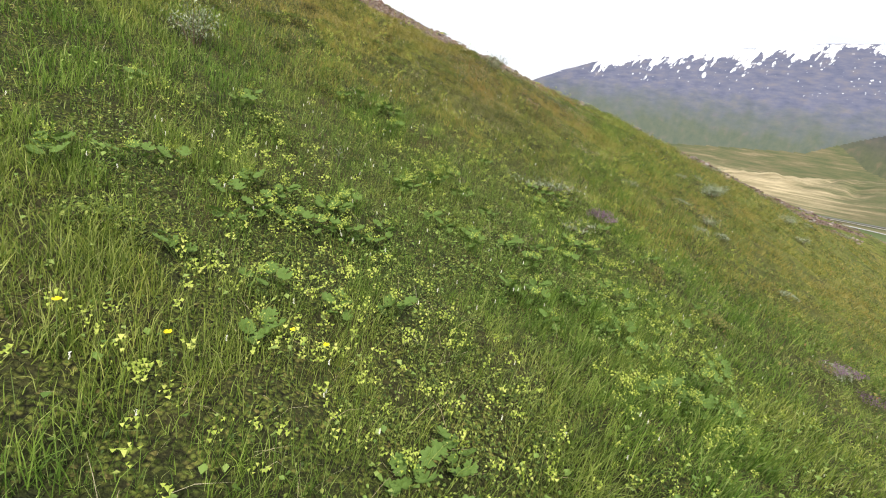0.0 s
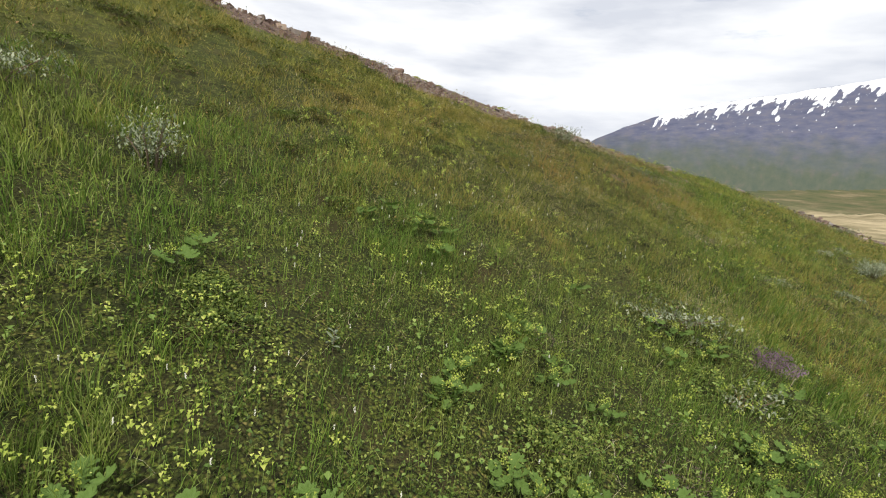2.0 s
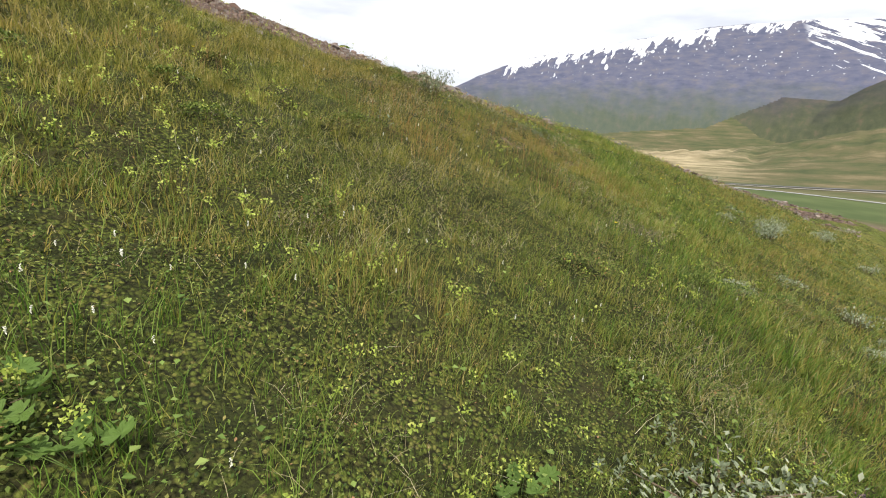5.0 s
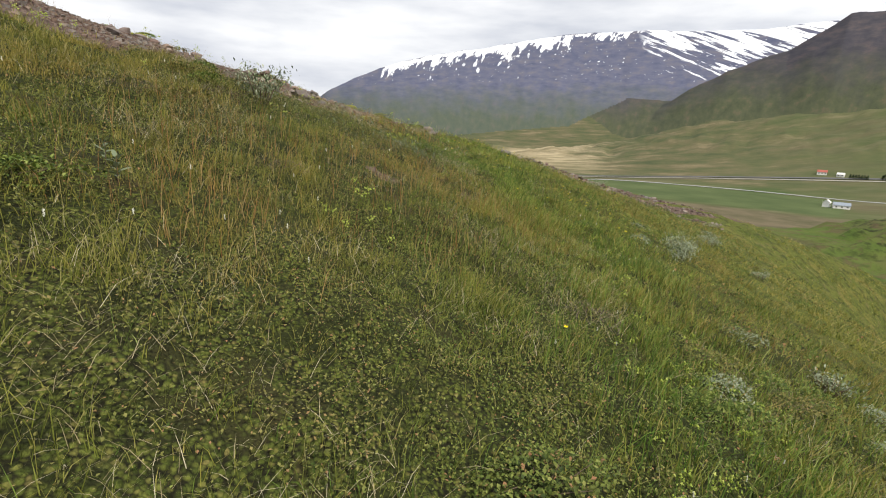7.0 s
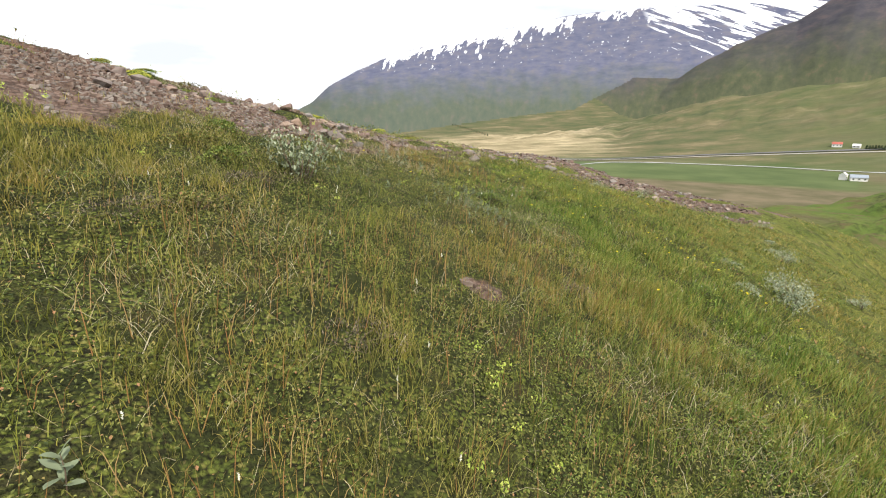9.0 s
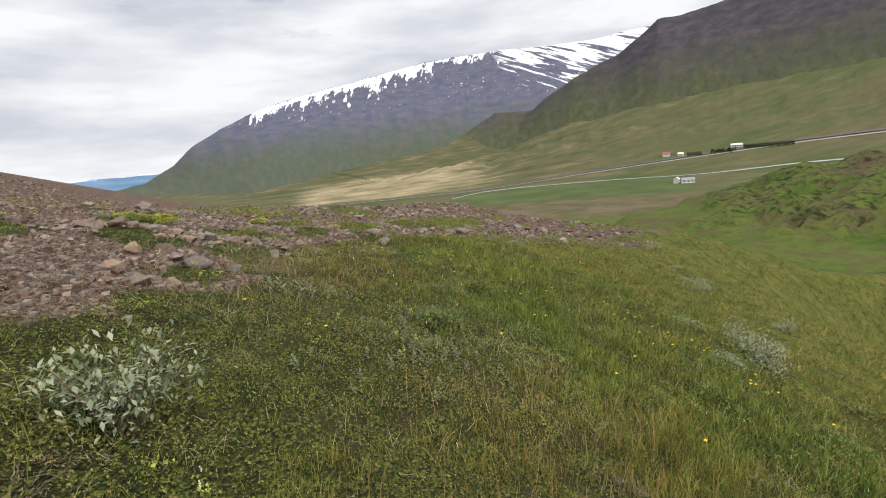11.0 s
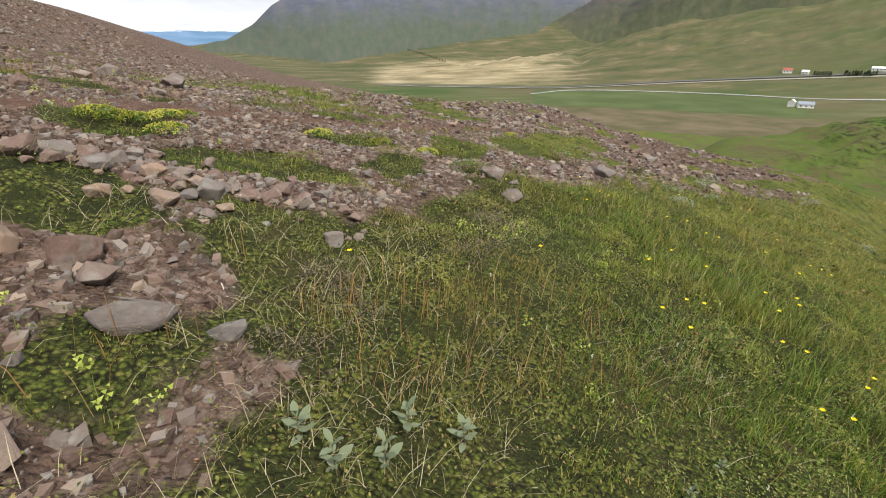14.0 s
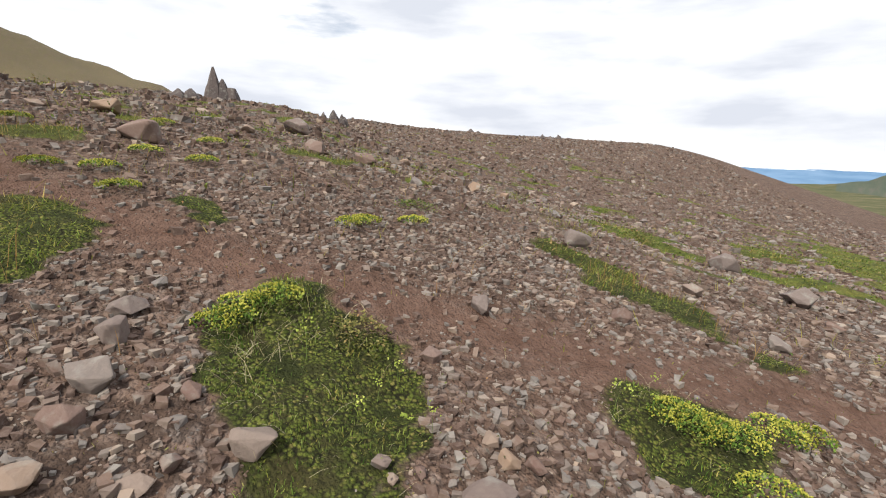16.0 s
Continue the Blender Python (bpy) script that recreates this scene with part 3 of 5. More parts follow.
def shrubby(x, y):
    """1 where low dark leaves cover the ground."""
    n = smooth(0.50, 0.60, fbm(x * 0.75, y * 0.75, 43, 3))
    spots = np.zeros(np.shape(x))
    for cx, cy, a in ((-2.5, 12.4, 1.1), (-0.2, 13.5, 0.8), (-1.0, 9.9, 0.7), (-1.6, 3.6, 1.0), (-0.4, 8.2, 0.6), (-2.6, 11.4, 0.5), (-1.4, 12.6, 0.8), (-2.3, 5.4, 0.8), (-2.3, 3.0, 0.9), (-2.7, 6.9, 0.9), (-2.7, 8.5, 0.8), (-2.9, 10.1, 0.8), (-0.7, 1.5, 0.8), (-1.5, 7.9, 0.5)):
        spots = np.maximum(spots, smooth(1.2, 0.5, np.hypot(x - cx, y - cy) / a))
    return np.maximum(n * 0.75, spots)


def blades(x, y, height, width, lean, bend=True, lift=0.0):
    """Tapered blades of grass: three triangles each, or one."""
    n = len(x)
    z = ground_z(x, y) - 0.01 + lift
    a = RNG.uniform(0, 2 * np.pi, n)
    side = np.stack([np.cos(a), np.sin(a), np.zeros(n)], -1) * (width / 2)[:, None]
    b = RNG.uniform(0, 2 * np.pi, n)
    tip = np.stack([np.cos(b) * lean * height + 0.15 * height, np.sin(b) * lean * height, height * np.sqrt(np.clip(1 - lean ** 2, 0.05, 1))], -1)
    root = np.stack([x, y, z], -1)
    if not bend:
        v = np.stack([root - side, root + side, root + tip], 1).reshape(-1, 3)
        return v, np.arange(3 * n).reshape(-1, 3)
    mid = root + tip * np.array([0.36, 0.36, 0.62])
    v = np.stack([root - side, root + side, mid - side * 0.8, mid + side * 0.8, root + tip], 1).reshape(-1, 3)
    k = 5 * np.arange(n)[:, None]
    f = np.concatenate([k + [[0, 1, 3]], k + [[0, 3, 2]], k + [[2, 3, 4]]])
    return v, f


def leaves(x, y, z, size, tilt, slim=0.55):
    """Pointed leaves folded along the midrib, two triangles each."""
    n = len(x)
    a, t = RNG.uniform(0, 2 * np.pi, n), RNG.uniform(0.0, 1.0, n) * tilt
    d = np.stack([np.cos(a) * np.cos(t), np.sin(a) * np.cos(t), np.sin(t)], -1) * size[:, None]
    s = np.stack([-np.sin(a), np.cos(a), 0.35 * np.ones(n)], -1) * (size * slim / 2)[:, None]
    o = np.stack([x, y, z], -1)
    s2 = s * np.array([-1, -1, 1])
    v = np.stack([o, o + d * 0.5 + s, o + d, o + d * 0.5 + s2], 1).reshape(-1, 3)
    k = 4 * np.arange(n)[:, None]
    return v, np.concatenate([k + [[0, 2, 1]], k + [[0, 3, 2]]])


def joined(*chunks):
    vs, fs, at = [], [], 0
    for v, f in chunks:
        vs.append(v), fs.append(f + at)
        at += len(v)
    return np.concatenate(vs), np.concatenate(fs)


def plant_material(name, stops, patch=None, rough=0.65, light=0.3, patch_scale=0.6, tufted=False):
    """A colour for each blade or leaf, and a slow drift over the slope."""
    m = Nodes(name, rough, 0.25)
    rnd = m.n.new("ShaderNodeNewGeometry").outputs["Random Per Island"]
    col = m.ramp(rnd, *stops)
    if patch:
        n = m.noise(m.pos(), patch_scale, 4)
        col = m.mix(m.step(n, 0.42, 0.66), col, m.ramp(rnd, *patch))
    if tufted:  # deeper green tufts and yellowed ones
        tuft = m.noise(m.pos(), 3.4, 5, 0.65)
        col = m.mix(m.math("MULTIPLY", m.step(tuft, 0.50, 0.60), 0.65), col, m.mix(1.0, col, (0.42, 0.52, 0.45), "MULTIPLY"))
        col = m.mix(m.math("MULTIPLY", m.step(tuft, 0.46, 0.36), 0.6), col, m.mix(1.0, col, (1.35, 1.2, 1.1), "MULTIPLY"))
    return m.done(col, through_light=light)


FRESH = plant_material("fresh_grass", ((0.0, (0.035, 0.085, 0.011)), (0.45, (0.13, 0.225, 0.032)), (0.8, (0.19, 0.30, 0.05)), (1.0, (0.31, 0.36, 0.12))),
                       ((0.0, (0.06, 0.11, 0.015)), (0.5, (0.235, 0.29, 0.05)), (1.0, (0.36, 0.39, 0.13))), tufted=True)
DRY = plant_material("dry_sward", ((0.0, (0.06, 0.08, 0.016)), (0.4, (0.215, 0.245, 0.042)), (0.75, (0.30, 0.295, 0.062)), (1.0, (0.42, 0.38, 0.15))),
                     ((0.0, (0.14, 0.135, 0.025)), (0.5, (0.31, 0.25, 0.058)), (1.0, (0.44, 0.34, 0.14))), tufted=True)
STRAW = plant_material("dead_straw", ((0.0, (0.30, 0.25, 0.14)), (0.6, (0.46, 0.40, 0.25)), (1.0, (0.60, 0.55, 0.40))), light=0.2)
RUST = plant_material("rusty_grass_heads", ((0.0, (0.28, 0.14, 0.05)), (0.6, (0.36, 0.22, 0.08)), (1.0, (0.42, 0.30, 0.14))), light=0.2)
DARKLEAF = plant_material("low_shrub_leaves", ((0.0, (0.03, 0.05, 0.013)), (0.35, (0.085, 0.12, 0.022)), (0.7, (0.16, 0.195, 0.04)), (0.9, (0.25, 0.265, 0.07)), (0.94, (0.26, 0.17, 0.07)), (1.0, (0.32, 0.16, 0.08))),
                          ((0.0, (0.05, 0.05, 0.018)), (0.5, (0.15, 0.14, 0.036)), (0.85, (0.26, 0.225, 0.075)), (1.0, (0.34, 0.20, 0.10))), light=0.15, patch_scale=1.1)
HERB = plant_material("herb_leaves", ((0.0, (0.03, 0.055, 0.012)), (0.4, (0.088, 0.135, 0.023)), (0.75, (0.165, 0.215, 0.04)), (1.0, (0.29, 0.33, 0.088))), light=0.18)
GREYLEAF = plant_material("woolly_willow_leaves", ((0.0, (0.13, 0.165, 0.095)), (0.5, (0.235, 0.275, 0.175)), (1.0, (0.40, 0.425, 0.31))), light=0.15, rough=0.85)
MANTLE = plant_material("lobed_leaves", ((0.0, (0.10, 0.17, 0.035)), (0.6, (0.18, 0.27, 0.06)), (1.0, (0.28, 0.36, 0.10))), light=0.25)
LIME = plant_material("lime_flower_clusters", ((0.0, (0.24, 0.32, 0.05)), (0.6, (0.38, 0.46, 0.08)), (1.0, (0.55, 0.58, 0.16))), light=0.3)
SULPHUR = plant_material("sulphur_flowers", ((0.0, (0.26, 0.28, 0.04)), (0.6, (0.42, 0.41, 0.06)), (1.0, (0.56, 0.52, 0.11))), light=0.2)
PURPLE = plant_material("thyme_bloom", ((0.0, (0.16, 0.09, 0.16)), (1.0, (0.29, 0.18, 0.29))), light=0.2)
WITHERED = plant_material("withered_heath", ((0.0, (0.07, 0.05, 0.042)), (0.5, (0.15, 0.11, 0.09)), (0.85, (0.25, 0.19, 0.15)), (1.0, (0.30, 0.27, 0.22))), light=0.1)
MOSS = plant_material("moss_and_crowberry", ((0.0, (0.10, 0.12, 0.02)), (0.5, (0.21, 0.23, 0.04)), (1.0, (0.34, 0.34, 0.08))), light=0.2)
YELLOW = plant_material("yellow_petals", ((0.0, (0.80, 0.62, 0.01)), (1.0, (0.88, 0.74, 0.02))), rough=0.4, light=0.2)
WHITE = plant_material("white_flower_spikes", ((0.0, (0.62, 0.62, 0.52)), (1.0, (0.82, 0.82, 0.76))), light=0.3)
TWIG = plant_material("willow_twigs", ((0.0, (0.10, 0.07, 0.05)), (1.0, (0.17, 0.13, 0.09))), light=0.0)
STEM = plant_material("green_stems", ((0.0, (0.10, 0.16, 0.04)), (1.0, (0.18, 0.24, 0.07))), light=0.1)


def tufts(x, y):
    """1 in a tuft of grass, 0 in the gap between tufts."""
    return smooth(0.40, 0.60, fbm(x * 5.5, y * 5.5, 52, 3))


def clumps(x, y):
    """1 in a hummock of taller grass, 0 in the hollow between, at arm's length scale."""
    return smooth(0.40, 0.58, fbm(x * 2.3, y * 2.3, 63, 4))


def sward(name, material, label, wet):
    """Grass, dense beside the walk and coarser farther off."""
    def share(x, y):
        l = lush(x, y)
        return (l if wet else 1 - l) * turf(x, y)

    chunks = []
    x, y = scatter(1000000, -6.5, 5, -2.5, 18.5, lambda x, y: share(x, y) * (1 - 0.65 * smooth(0.3, 0.9, shrubby(x, y))) * (0.4 + 0.6 * tufts(x, y)), lambda x, y: smooth(5.0, 2.2, off_path(x, y)))
    d = off_path(x, y)
    tall = (0.06 + 0.15 * RNG.rand(len(x)) ** 1.6) * (0.65 + 0.8 * fbm(x * 1.3, y * 1.3, 51, 3)) * (1.0 if wet else 0.72)
    tall *= 0.6 + 0.55 * tufts(x, y)
    tall *= (1 - 0.68 * smooth(10.5, 13.5, y) * smooth(0.6, -0.8, x)) * (1 - 0.3 * smooth(0.2, 0.6, patches(x, y)))
    chunks.append(blades(x, y, tall, 0.0014 + 0.0019 * RNG.rand(len(x)) + 0.0011 * d, RNG.uniform(0.1 if wet else 0.2, 0.8, len(x))))
    x, y = scatter(620000, -13, 12, -4, 24, lambda x, y: share(x, y) * smooth(2.6, 4.5, off_path(x, y)) * smooth(11, 7, off_path(x, y)), lambda x, y: 0.12 + 0.88 * clumps(x, y))
    tall = (0.07 + 0.13 * RNG.rand(len(x))) * (0.65 + 0.7 * fbm(x * 1.1, y * 1.1, 51, 3)) * (1 - 0.55 * smooth(0.2, 0.6, patches(x, y)))
    tall *= 0.55 + 0.6 * clumps(x, y)
    chunks.append(blades(x, y, tall, 0.006 + 0.005 * RNG.rand(len(x)), RNG.uniform(0.3, 0.95, len(x)), False))
    x, y = scatter(560000, -32, 26, -8, 42, lambda x, y: share(x, y) * smooth(7, 10, off_path(x, y)), lambda x, y: 0.08 + 0.92 * clumps(x * 0.6, y * 0.6))
    tall = (0.06 + 0.11 * RNG.rand(len(x))) * (0.6 + 0.8 * fbm(x * 0.9, y * 0.9, 51, 3)) * (1 - 0.5 * smooth(0.2, 0.6, patches(x, y)))
    tall *= 0.5 + 0.8 * clumps(x * 0.6, y * 0.6)
    chunks.append(blades(x, y, tall, 0.014 + 0.014 * RNG.rand(len(x)), RNG.uniform(0.4, 0.95, len(x)), False))
    v, f = joined(*chunks)
    tagged(part(name, mesh_of(name, v, f), material), label, "grass", kind="stuff")


sward("grass", FRESH, "fresh green grass on the slope", True)
sward("dry_grass", DRY, "olive and yellowing dry grass on the slope", False)


def low_shrubs():
    x, y = beside(700000, 1.7)
    ok = RNG.rand(len(x)) < (1 - 0.5 * lush(x, y) * smooth(1.5, 3.0, y)) * (0.2 + 0.7 * shrubby(x, y)) * turf(x, y) * (0.2 + 0.8 * smooth(0.36, 0.60, fbm(x * 6.5, y * 6.5, 54, 3))) * (1 - 0.75 * smooth(0.3, 0.7, patches(x, y)) * smooth(13, 14, y))
    x, y = x[ok], y[ok]
    z = ground_z(x, y) + 0.012 + 0.09 * RNG.rand(len(x)) ** 0.8 * (0.3 + 0.9 * fbm(x * 5, y * 5, 53, 3)) * (0.7 + 0.5 * shrubby(x, y))
    size = 0.006 + 0.0095 * RNG.rand(len(x)) ** 1.5 + 0.002 * off_path(x, y) + 0.005 * smooth(4.5, 3.0, y)
    wet = RNG.rand(len(x)) < lush(x, y)
    fresh = leaves(x[wet], y[wet], z[wet], size[wet], 1.0, 0.68)
    dry = ~wet
    a = leaves(x[dry], y[dry], z[dry], size[dry], 1.0, 0.68)
    tagged(part("herb_leaves", mesh_of("herb_leaves", *fresh), HERB), "small fresh green leaves of low herbs", "plant", kind="stuff")
    x, y = scatter(300000, -14, 12, -4, 30, lambda x, y: (0.25 + 0.75 * shrubby(x, y)) * clumps(y, x) * turf(x, y) * smooth(3, 5.5, off_path(x, y)))
    z = ground_z(x, y) + 0.14 * RNG.rand(len(x)) * (0.5 + fbm(x * 2.2, y * 2.2, 53, 3))
    b = leaves(x, y, z, 0.022 + 0.03 * RNG.rand(len(x)), 1.1, 0.65)
    wet = RNG.rand(len(x)) < 0.12 + 0.6 * lush(x, y)
    c = leaves(x[wet], y[wet], z[wet] + 0.03, 0.02 + 0.028 * RNG.rand(wet.sum()), 1.1, 0.6)
    tagged(part("slope_herb_leaves", mesh_of("slope_herb_leaves", *c), HERB), "green leaves of herbs farther over the slope", "plant", kind="stuff")
    v, f = joined(a, b)
    tagged(part("low_shrub_leaves", mesh_of("low_shrub_leaves", v, f), DARKLEAF), "small dark green leaves of creeping bilberry and birch", "shrub", kind="stuff")


low_shrubs()


def broad_leaves():
    x, y = scatter(90000, -4, 4.5, -2, 9, lambda x, y: (0.12 + 0.5 * smooth(0.48, 0.66, fbm(x * 1.1, y * 1.1, 59, 3))) * tufts(x + 9, y) * turf(x, y) * smooth(4.5, 1.8, off_path(x, y)) * smooth(8, 3, y))
    z = ground_z(x, y) + 0.03 + 0.11 * RNG.rand(len(x))
    v, f = leaves(x, y, z, 0.014 + 0.024 * RNG.rand(len(x)) ** 2, 0.8, 0.9)
    tagged(part("broad_leaves", mesh_of("broad_leaves", v, f), MANTLE), "broad fresh green herb leaves among the grass", "plant", kind="stuff")


broad_leaves()


def dead_grass():
    def straws(x, y):
        return (0.12 + 0.88 * smooth(0.50, 0.66, fbm(x * 1.4, y * 1.4, 55, 3))) * turf(x, y) * smooth(5, 2, off_path(x, y)) * (0.12 + 0.88 * smooth(4.5, 7, y))
    x, y = scatter(125000, -6, 5, -2, 18, straws)
    n = len(x)
    v, f = blades(x, y, RNG.uniform(0.06, 0.20, n), RNG.uniform(0.0014, 0.0026, n), RNG.uniform(0.75, 0.97, n), True, 0.03)
    tagged(part("dead_straw", mesh_of("dead_straw", v, f), STRAW), "pale dead grass blades lying in the sward", "grass", kind="stuff")
    x, y = scatter(40000, -10, 6, 6.8, 19, lambda x, y: np.maximum(smooth(0.56, 0.70, fbm(x * 0.7, y * 0.7, 56, 3)), 0.8 * smooth(1.1, 0.2, np.hypot(x + 2.4, y - 10.2))) * turf(x, y) * (1 - lush(x, y)) * smooth(9, 3, off_path(x, y)))
    n = len(x)
    v, f = blades(x, y, RNG.uniform(0.12, 0.26, n), RNG.uniform(0.0016, 0.004, n), RNG.uniform(0.1, 0.45, n))
    tagged(part("rusty_grass", mesh_of("rusty_grass", v, f), RUST), "rust brown seeding grass stalks", "grass", kind="stuff")


dead_grass()


def tiny_blobs(x, y, z, size):
    """Four-sided grains."""
    n = len(x)
    o = np.stack([x, y, z], -1)
    r = RNG.normal(0, 1, (n, 4, 3)) * 0.25 + np.array([[1, 1, 1], [-1, -1, 1], [-1, 1, -1], [1, -1, -1]]) * 0.6
    v = (o[:, None] + r * size[:, None, None]).reshape(-1, 3)
    k = 4 * np.arange(n)[:, None]
    return v, np.concatenate([k + [[0, 1, 2]], k + [[0, 3, 1]], k + [[0, 2, 3]], k + [[1, 3, 2]]])


def lime_flowers():
    def where(x, y):
        return smooth(0.5, 0.62, fbm(x * 0.9, y * 0.9, 57, 3)) * turf(x, y) * smooth(7, 2.5, off_path(x, y)) * np.where(y < 5, 1.0, 0.42)
    x, y = scatter(11000, -6, 6, -2, 17, where)
    n, k = len(x), 11
    z = ground_z(x, y) + RNG.uniform(0.07, 0.22, n)
    s = 0.8 + 0.5 * RNG.rand(n)
    px = (x[:, None] + RNG.normal(0, 0.015, (n, k)) * s[:, None]).ravel()
    py = (y[:, None] + RNG.normal(0, 0.015, (n, k)) * s[:, None]).ravel()
    pz = (z[:, None] + RNG.normal(0, 0.013, (n, k)) * s[:, None]).ravel()
    v, f = tiny_blobs(px, py, pz, RNG.uniform(0.0045, 0.009, n * k))
    tagged(part("lime_flower_clusters", mesh_of("lime_flower_clusters", v, f), LIME), "yellow-green frothy flower clusters above the grass", "flower", kind="stuff")
    v, f = blades(x, y, z - ground_z(x, y), np.full(n, 0.0025), np.full(n, 0.1))
    tagged(part("flower_stalks", mesh_of("flower_stalks", v, f), STEM), "thin green stalks of the lime flowers", "flower", kind="stuff")
    # small white spikes
    x, y = scatter(1500, -5, 5, -2, 15, lambda x, y: smooth(0.42, 0.62, fbm(x * 0.8, y * 0.8, 58)) * turf(x, y) * smooth(6, 2, off_path(x, y)) * np.where(y < 7, 1.0, 0.35))
    n, k = len(x), 9
    z = ground_z(x, y) + RNG.uniform(0.10, 0.20, n)
    pz = (z[:, None] + np.linspace(0, 0.022, k)).ravel()
    px, py = np.repeat(x, k) + RNG.normal(0, 0.0015, n * k), np.repeat(y, k) + RNG.normal(0, 0.0015, n * k)
    v, f = tiny_blobs(px, py, pz, np.full(n * k, 0.0032))
    tagged(part("white_flower_spikes", mesh_of("white_flower_spikes", v, f), WHITE), "small white bistort spikes in the grass", "flower", kind="stuff")


lime_flowers()


def lobed_leaf(radius):
    """A round, pleated leaf of nine lobes, tilted like a shallow cup."""
    bm = bmesh.new()
    mid = bm.verts.new((0, 0, 0))
    rim = []
    for i in range(36):
        a = 2 * math.pi * (i + 0.5) / 38 + 0.12
        lobe = abs(math.sin(a * 4.5))
        r = radius * (0.66 + 0.36 * lobe ** 0.6)
        rim.append(bm.verts.new((r * math.cos(a), r * math.sin(a), radius * (0.10 + 0.14 * lobe))))
    inner = [bm.verts.new((v.co.x * 0.55, v.co.y * 0.55, v.co.z * 0.2 + radius * 0.05 * (i % 2))) for i, v in enumerate(rim)]
    for i in range(35):
        bm.faces.new((mid, inner[i], inner[i + 1]))
        bm.faces.new((inner[i], rim[i], rim[i + 1], inner[i + 1]))
    return bm


def tube(bm, a, b, r0, r1, sides=5):
    a, b = Vector(a), Vector(b)
    side = (b - a).orthogonal().normalized()
    up = (b - a).normalized().cross(side)
    low, high = [], []
    for i in range(sides):
        d = side * math.cos(2 * math.pi * i / sides) + up * math.sin(2 * math.pi * i / sides)
        low.append(bm.verts.new(a + d * r0)), high.append(bm.verts.new(b + d * r1))
    for i in range(sides):
        bm.faces.new((low[i], low[(i + 1) % sides], high[(i + 1) % sides], high[i]))
    bm.faces.new(high)


def on_ground(x, y, turn=0.0, scale=1.0, sink=0.0):
    return Matrix.LocRotScale((x, y, float(ground_z(x, y)) - sink), Euler((0, 0, turn)), (scale, scale, scale))


def put_thing(ob, x, y, turn=0.0, sink=0.0, first=False):
    m = pose(x, y, float(ground_z(x, y)) - sink, 0, 0, math.degrees(turn))
    if first:
        ob.matrix_basis = m
        return ob
    return copy_thing(ob, m)


def ladys_mantle():
    ob = new("ladys_mantle")
    rnd = random.Random(4)
    for i in range(8):
        a, far, tall = i * 0.8 + rnd.uniform(-0.3, 0.3), rnd.uniform(0.02, 0.11), rnd.uniform(0.06, 0.13)
        p = (far * math.cos(a), far * math.sin(a), tall)
        leaf = part("leaf", lobed_leaf(rnd.uniform(0.024, 0.046)), MANTLE, ob)
        leaf.matrix_basis = pose(*p, rnd.uniform(-34, 34), rnd.uniform(-34, 34), rnd.uniform(0, 360))
        bm = bmesh.new()
        tube(bm, (0, 0, -0.02), p, 0.0018, 0.0014, 4)
        part("stalk", bm, STEM, ob)
    pts = np.array([[rnd.gauss(0, 0.02), rnd.gauss(0, 0.02), 0.15 + rnd.gauss(0, 0.018)] for _ in range(40)])
    v, f = tiny_blobs(pts[:, 0], pts[:, 1], pts[:, 2], np.full(40, 0.0055))
    part("flower_head", mesh_of("flower_head", v, f), LIME, ob, "lime green flower froth")["kind"] = "stuff"
    return tagged(ob, "lobed round-leaved lady's mantle with lime flower froth", "plant", "lady's mantle plants in the grass")


mantle = ladys_mantle()
spots = [(-0.45, 1.87), (-0.79, 1.42), (-1.15, 1.91), (0.15, 1.25), (0.32, 1.5), (-0.2, 1.05), (-0.65, 0.95), (0.05, 0.75)]
x, y = scatter(900, -2.6, 2.6, 0.2, 7, lambda x, y: smooth(0.45, 0.62, fbm(x * 1.1, y * 1.1, 59)) * smooth(7.5, 2.5, y) * 0.6)
spots += list(zip(x.tolist(), y.tolist()))[:95]
for i, (px, py) in enumerate(spots):
    put_thing(mantle, px, py, i * 2.4, 0.0, i == 0)


def buttercup():
    ob = new("buttercup")
    bm = bmesh.new()
    tube(bm, (0, 0, -0.02), (0.015, 0, 0.12), 0.0016, 0.0013, 4)
    tube(bm, (0.015, 0, 0.12), (0.01, 0.01, 0.21), 0.0013, 0.001, 4)
    part("stem", bm, STEM, ob)
    for i in range(5):
        bm = bmesh.new()
        v = [bm.verts.new(p) for p in ((0, 0, 0), (0.008, -0.006, 0.004), (0.013, 0, 0.008), (0.008, 0.006, 0.004), (0.0125, -0.005, 0.007), (0.0125, 0.005, 0.007))]
        bm.faces.new((v[0], v[1], v[4], v[2], v[5], v[3]))
        petal = part("petal", bm, YELLOW, ob)
        petal.matrix_basis = pose(0.01, 0.01, 0.21, 0, 0, 72 * i)
    return tagged(ob, "yellow buttercup on a thin stem in the grass", "flower", "yellow buttercups on the slope")


cup = buttercup()
cups = [(-0.22, 0.15), (0.07, 0.32), (0.26, 0.74), (0.37, 0.78), (0.03, 8.85), (0.44, 14.97), (-1.79, 12.67), (-2.31, 12.95), (-0.17, 15.62), (-0.15, 15.15), (-0.43, 14.99), (-0.07, 15.11), (0.71, 15.49), (0.89, 15.39), (-2.20, 14.78), (-1.10, 15.28), (0.58, 14.92), (0.48, 11.94), (-3.68, 7.85)]
x, y = scatter(400, -1.2, 2.6, 12.2, 18.5, lambda x, y: turf(x, y) * smooth(-1.2, 0.6, x) * 0.28)
cups += list(zip(x.tolist(), y.tolist()))[:48]
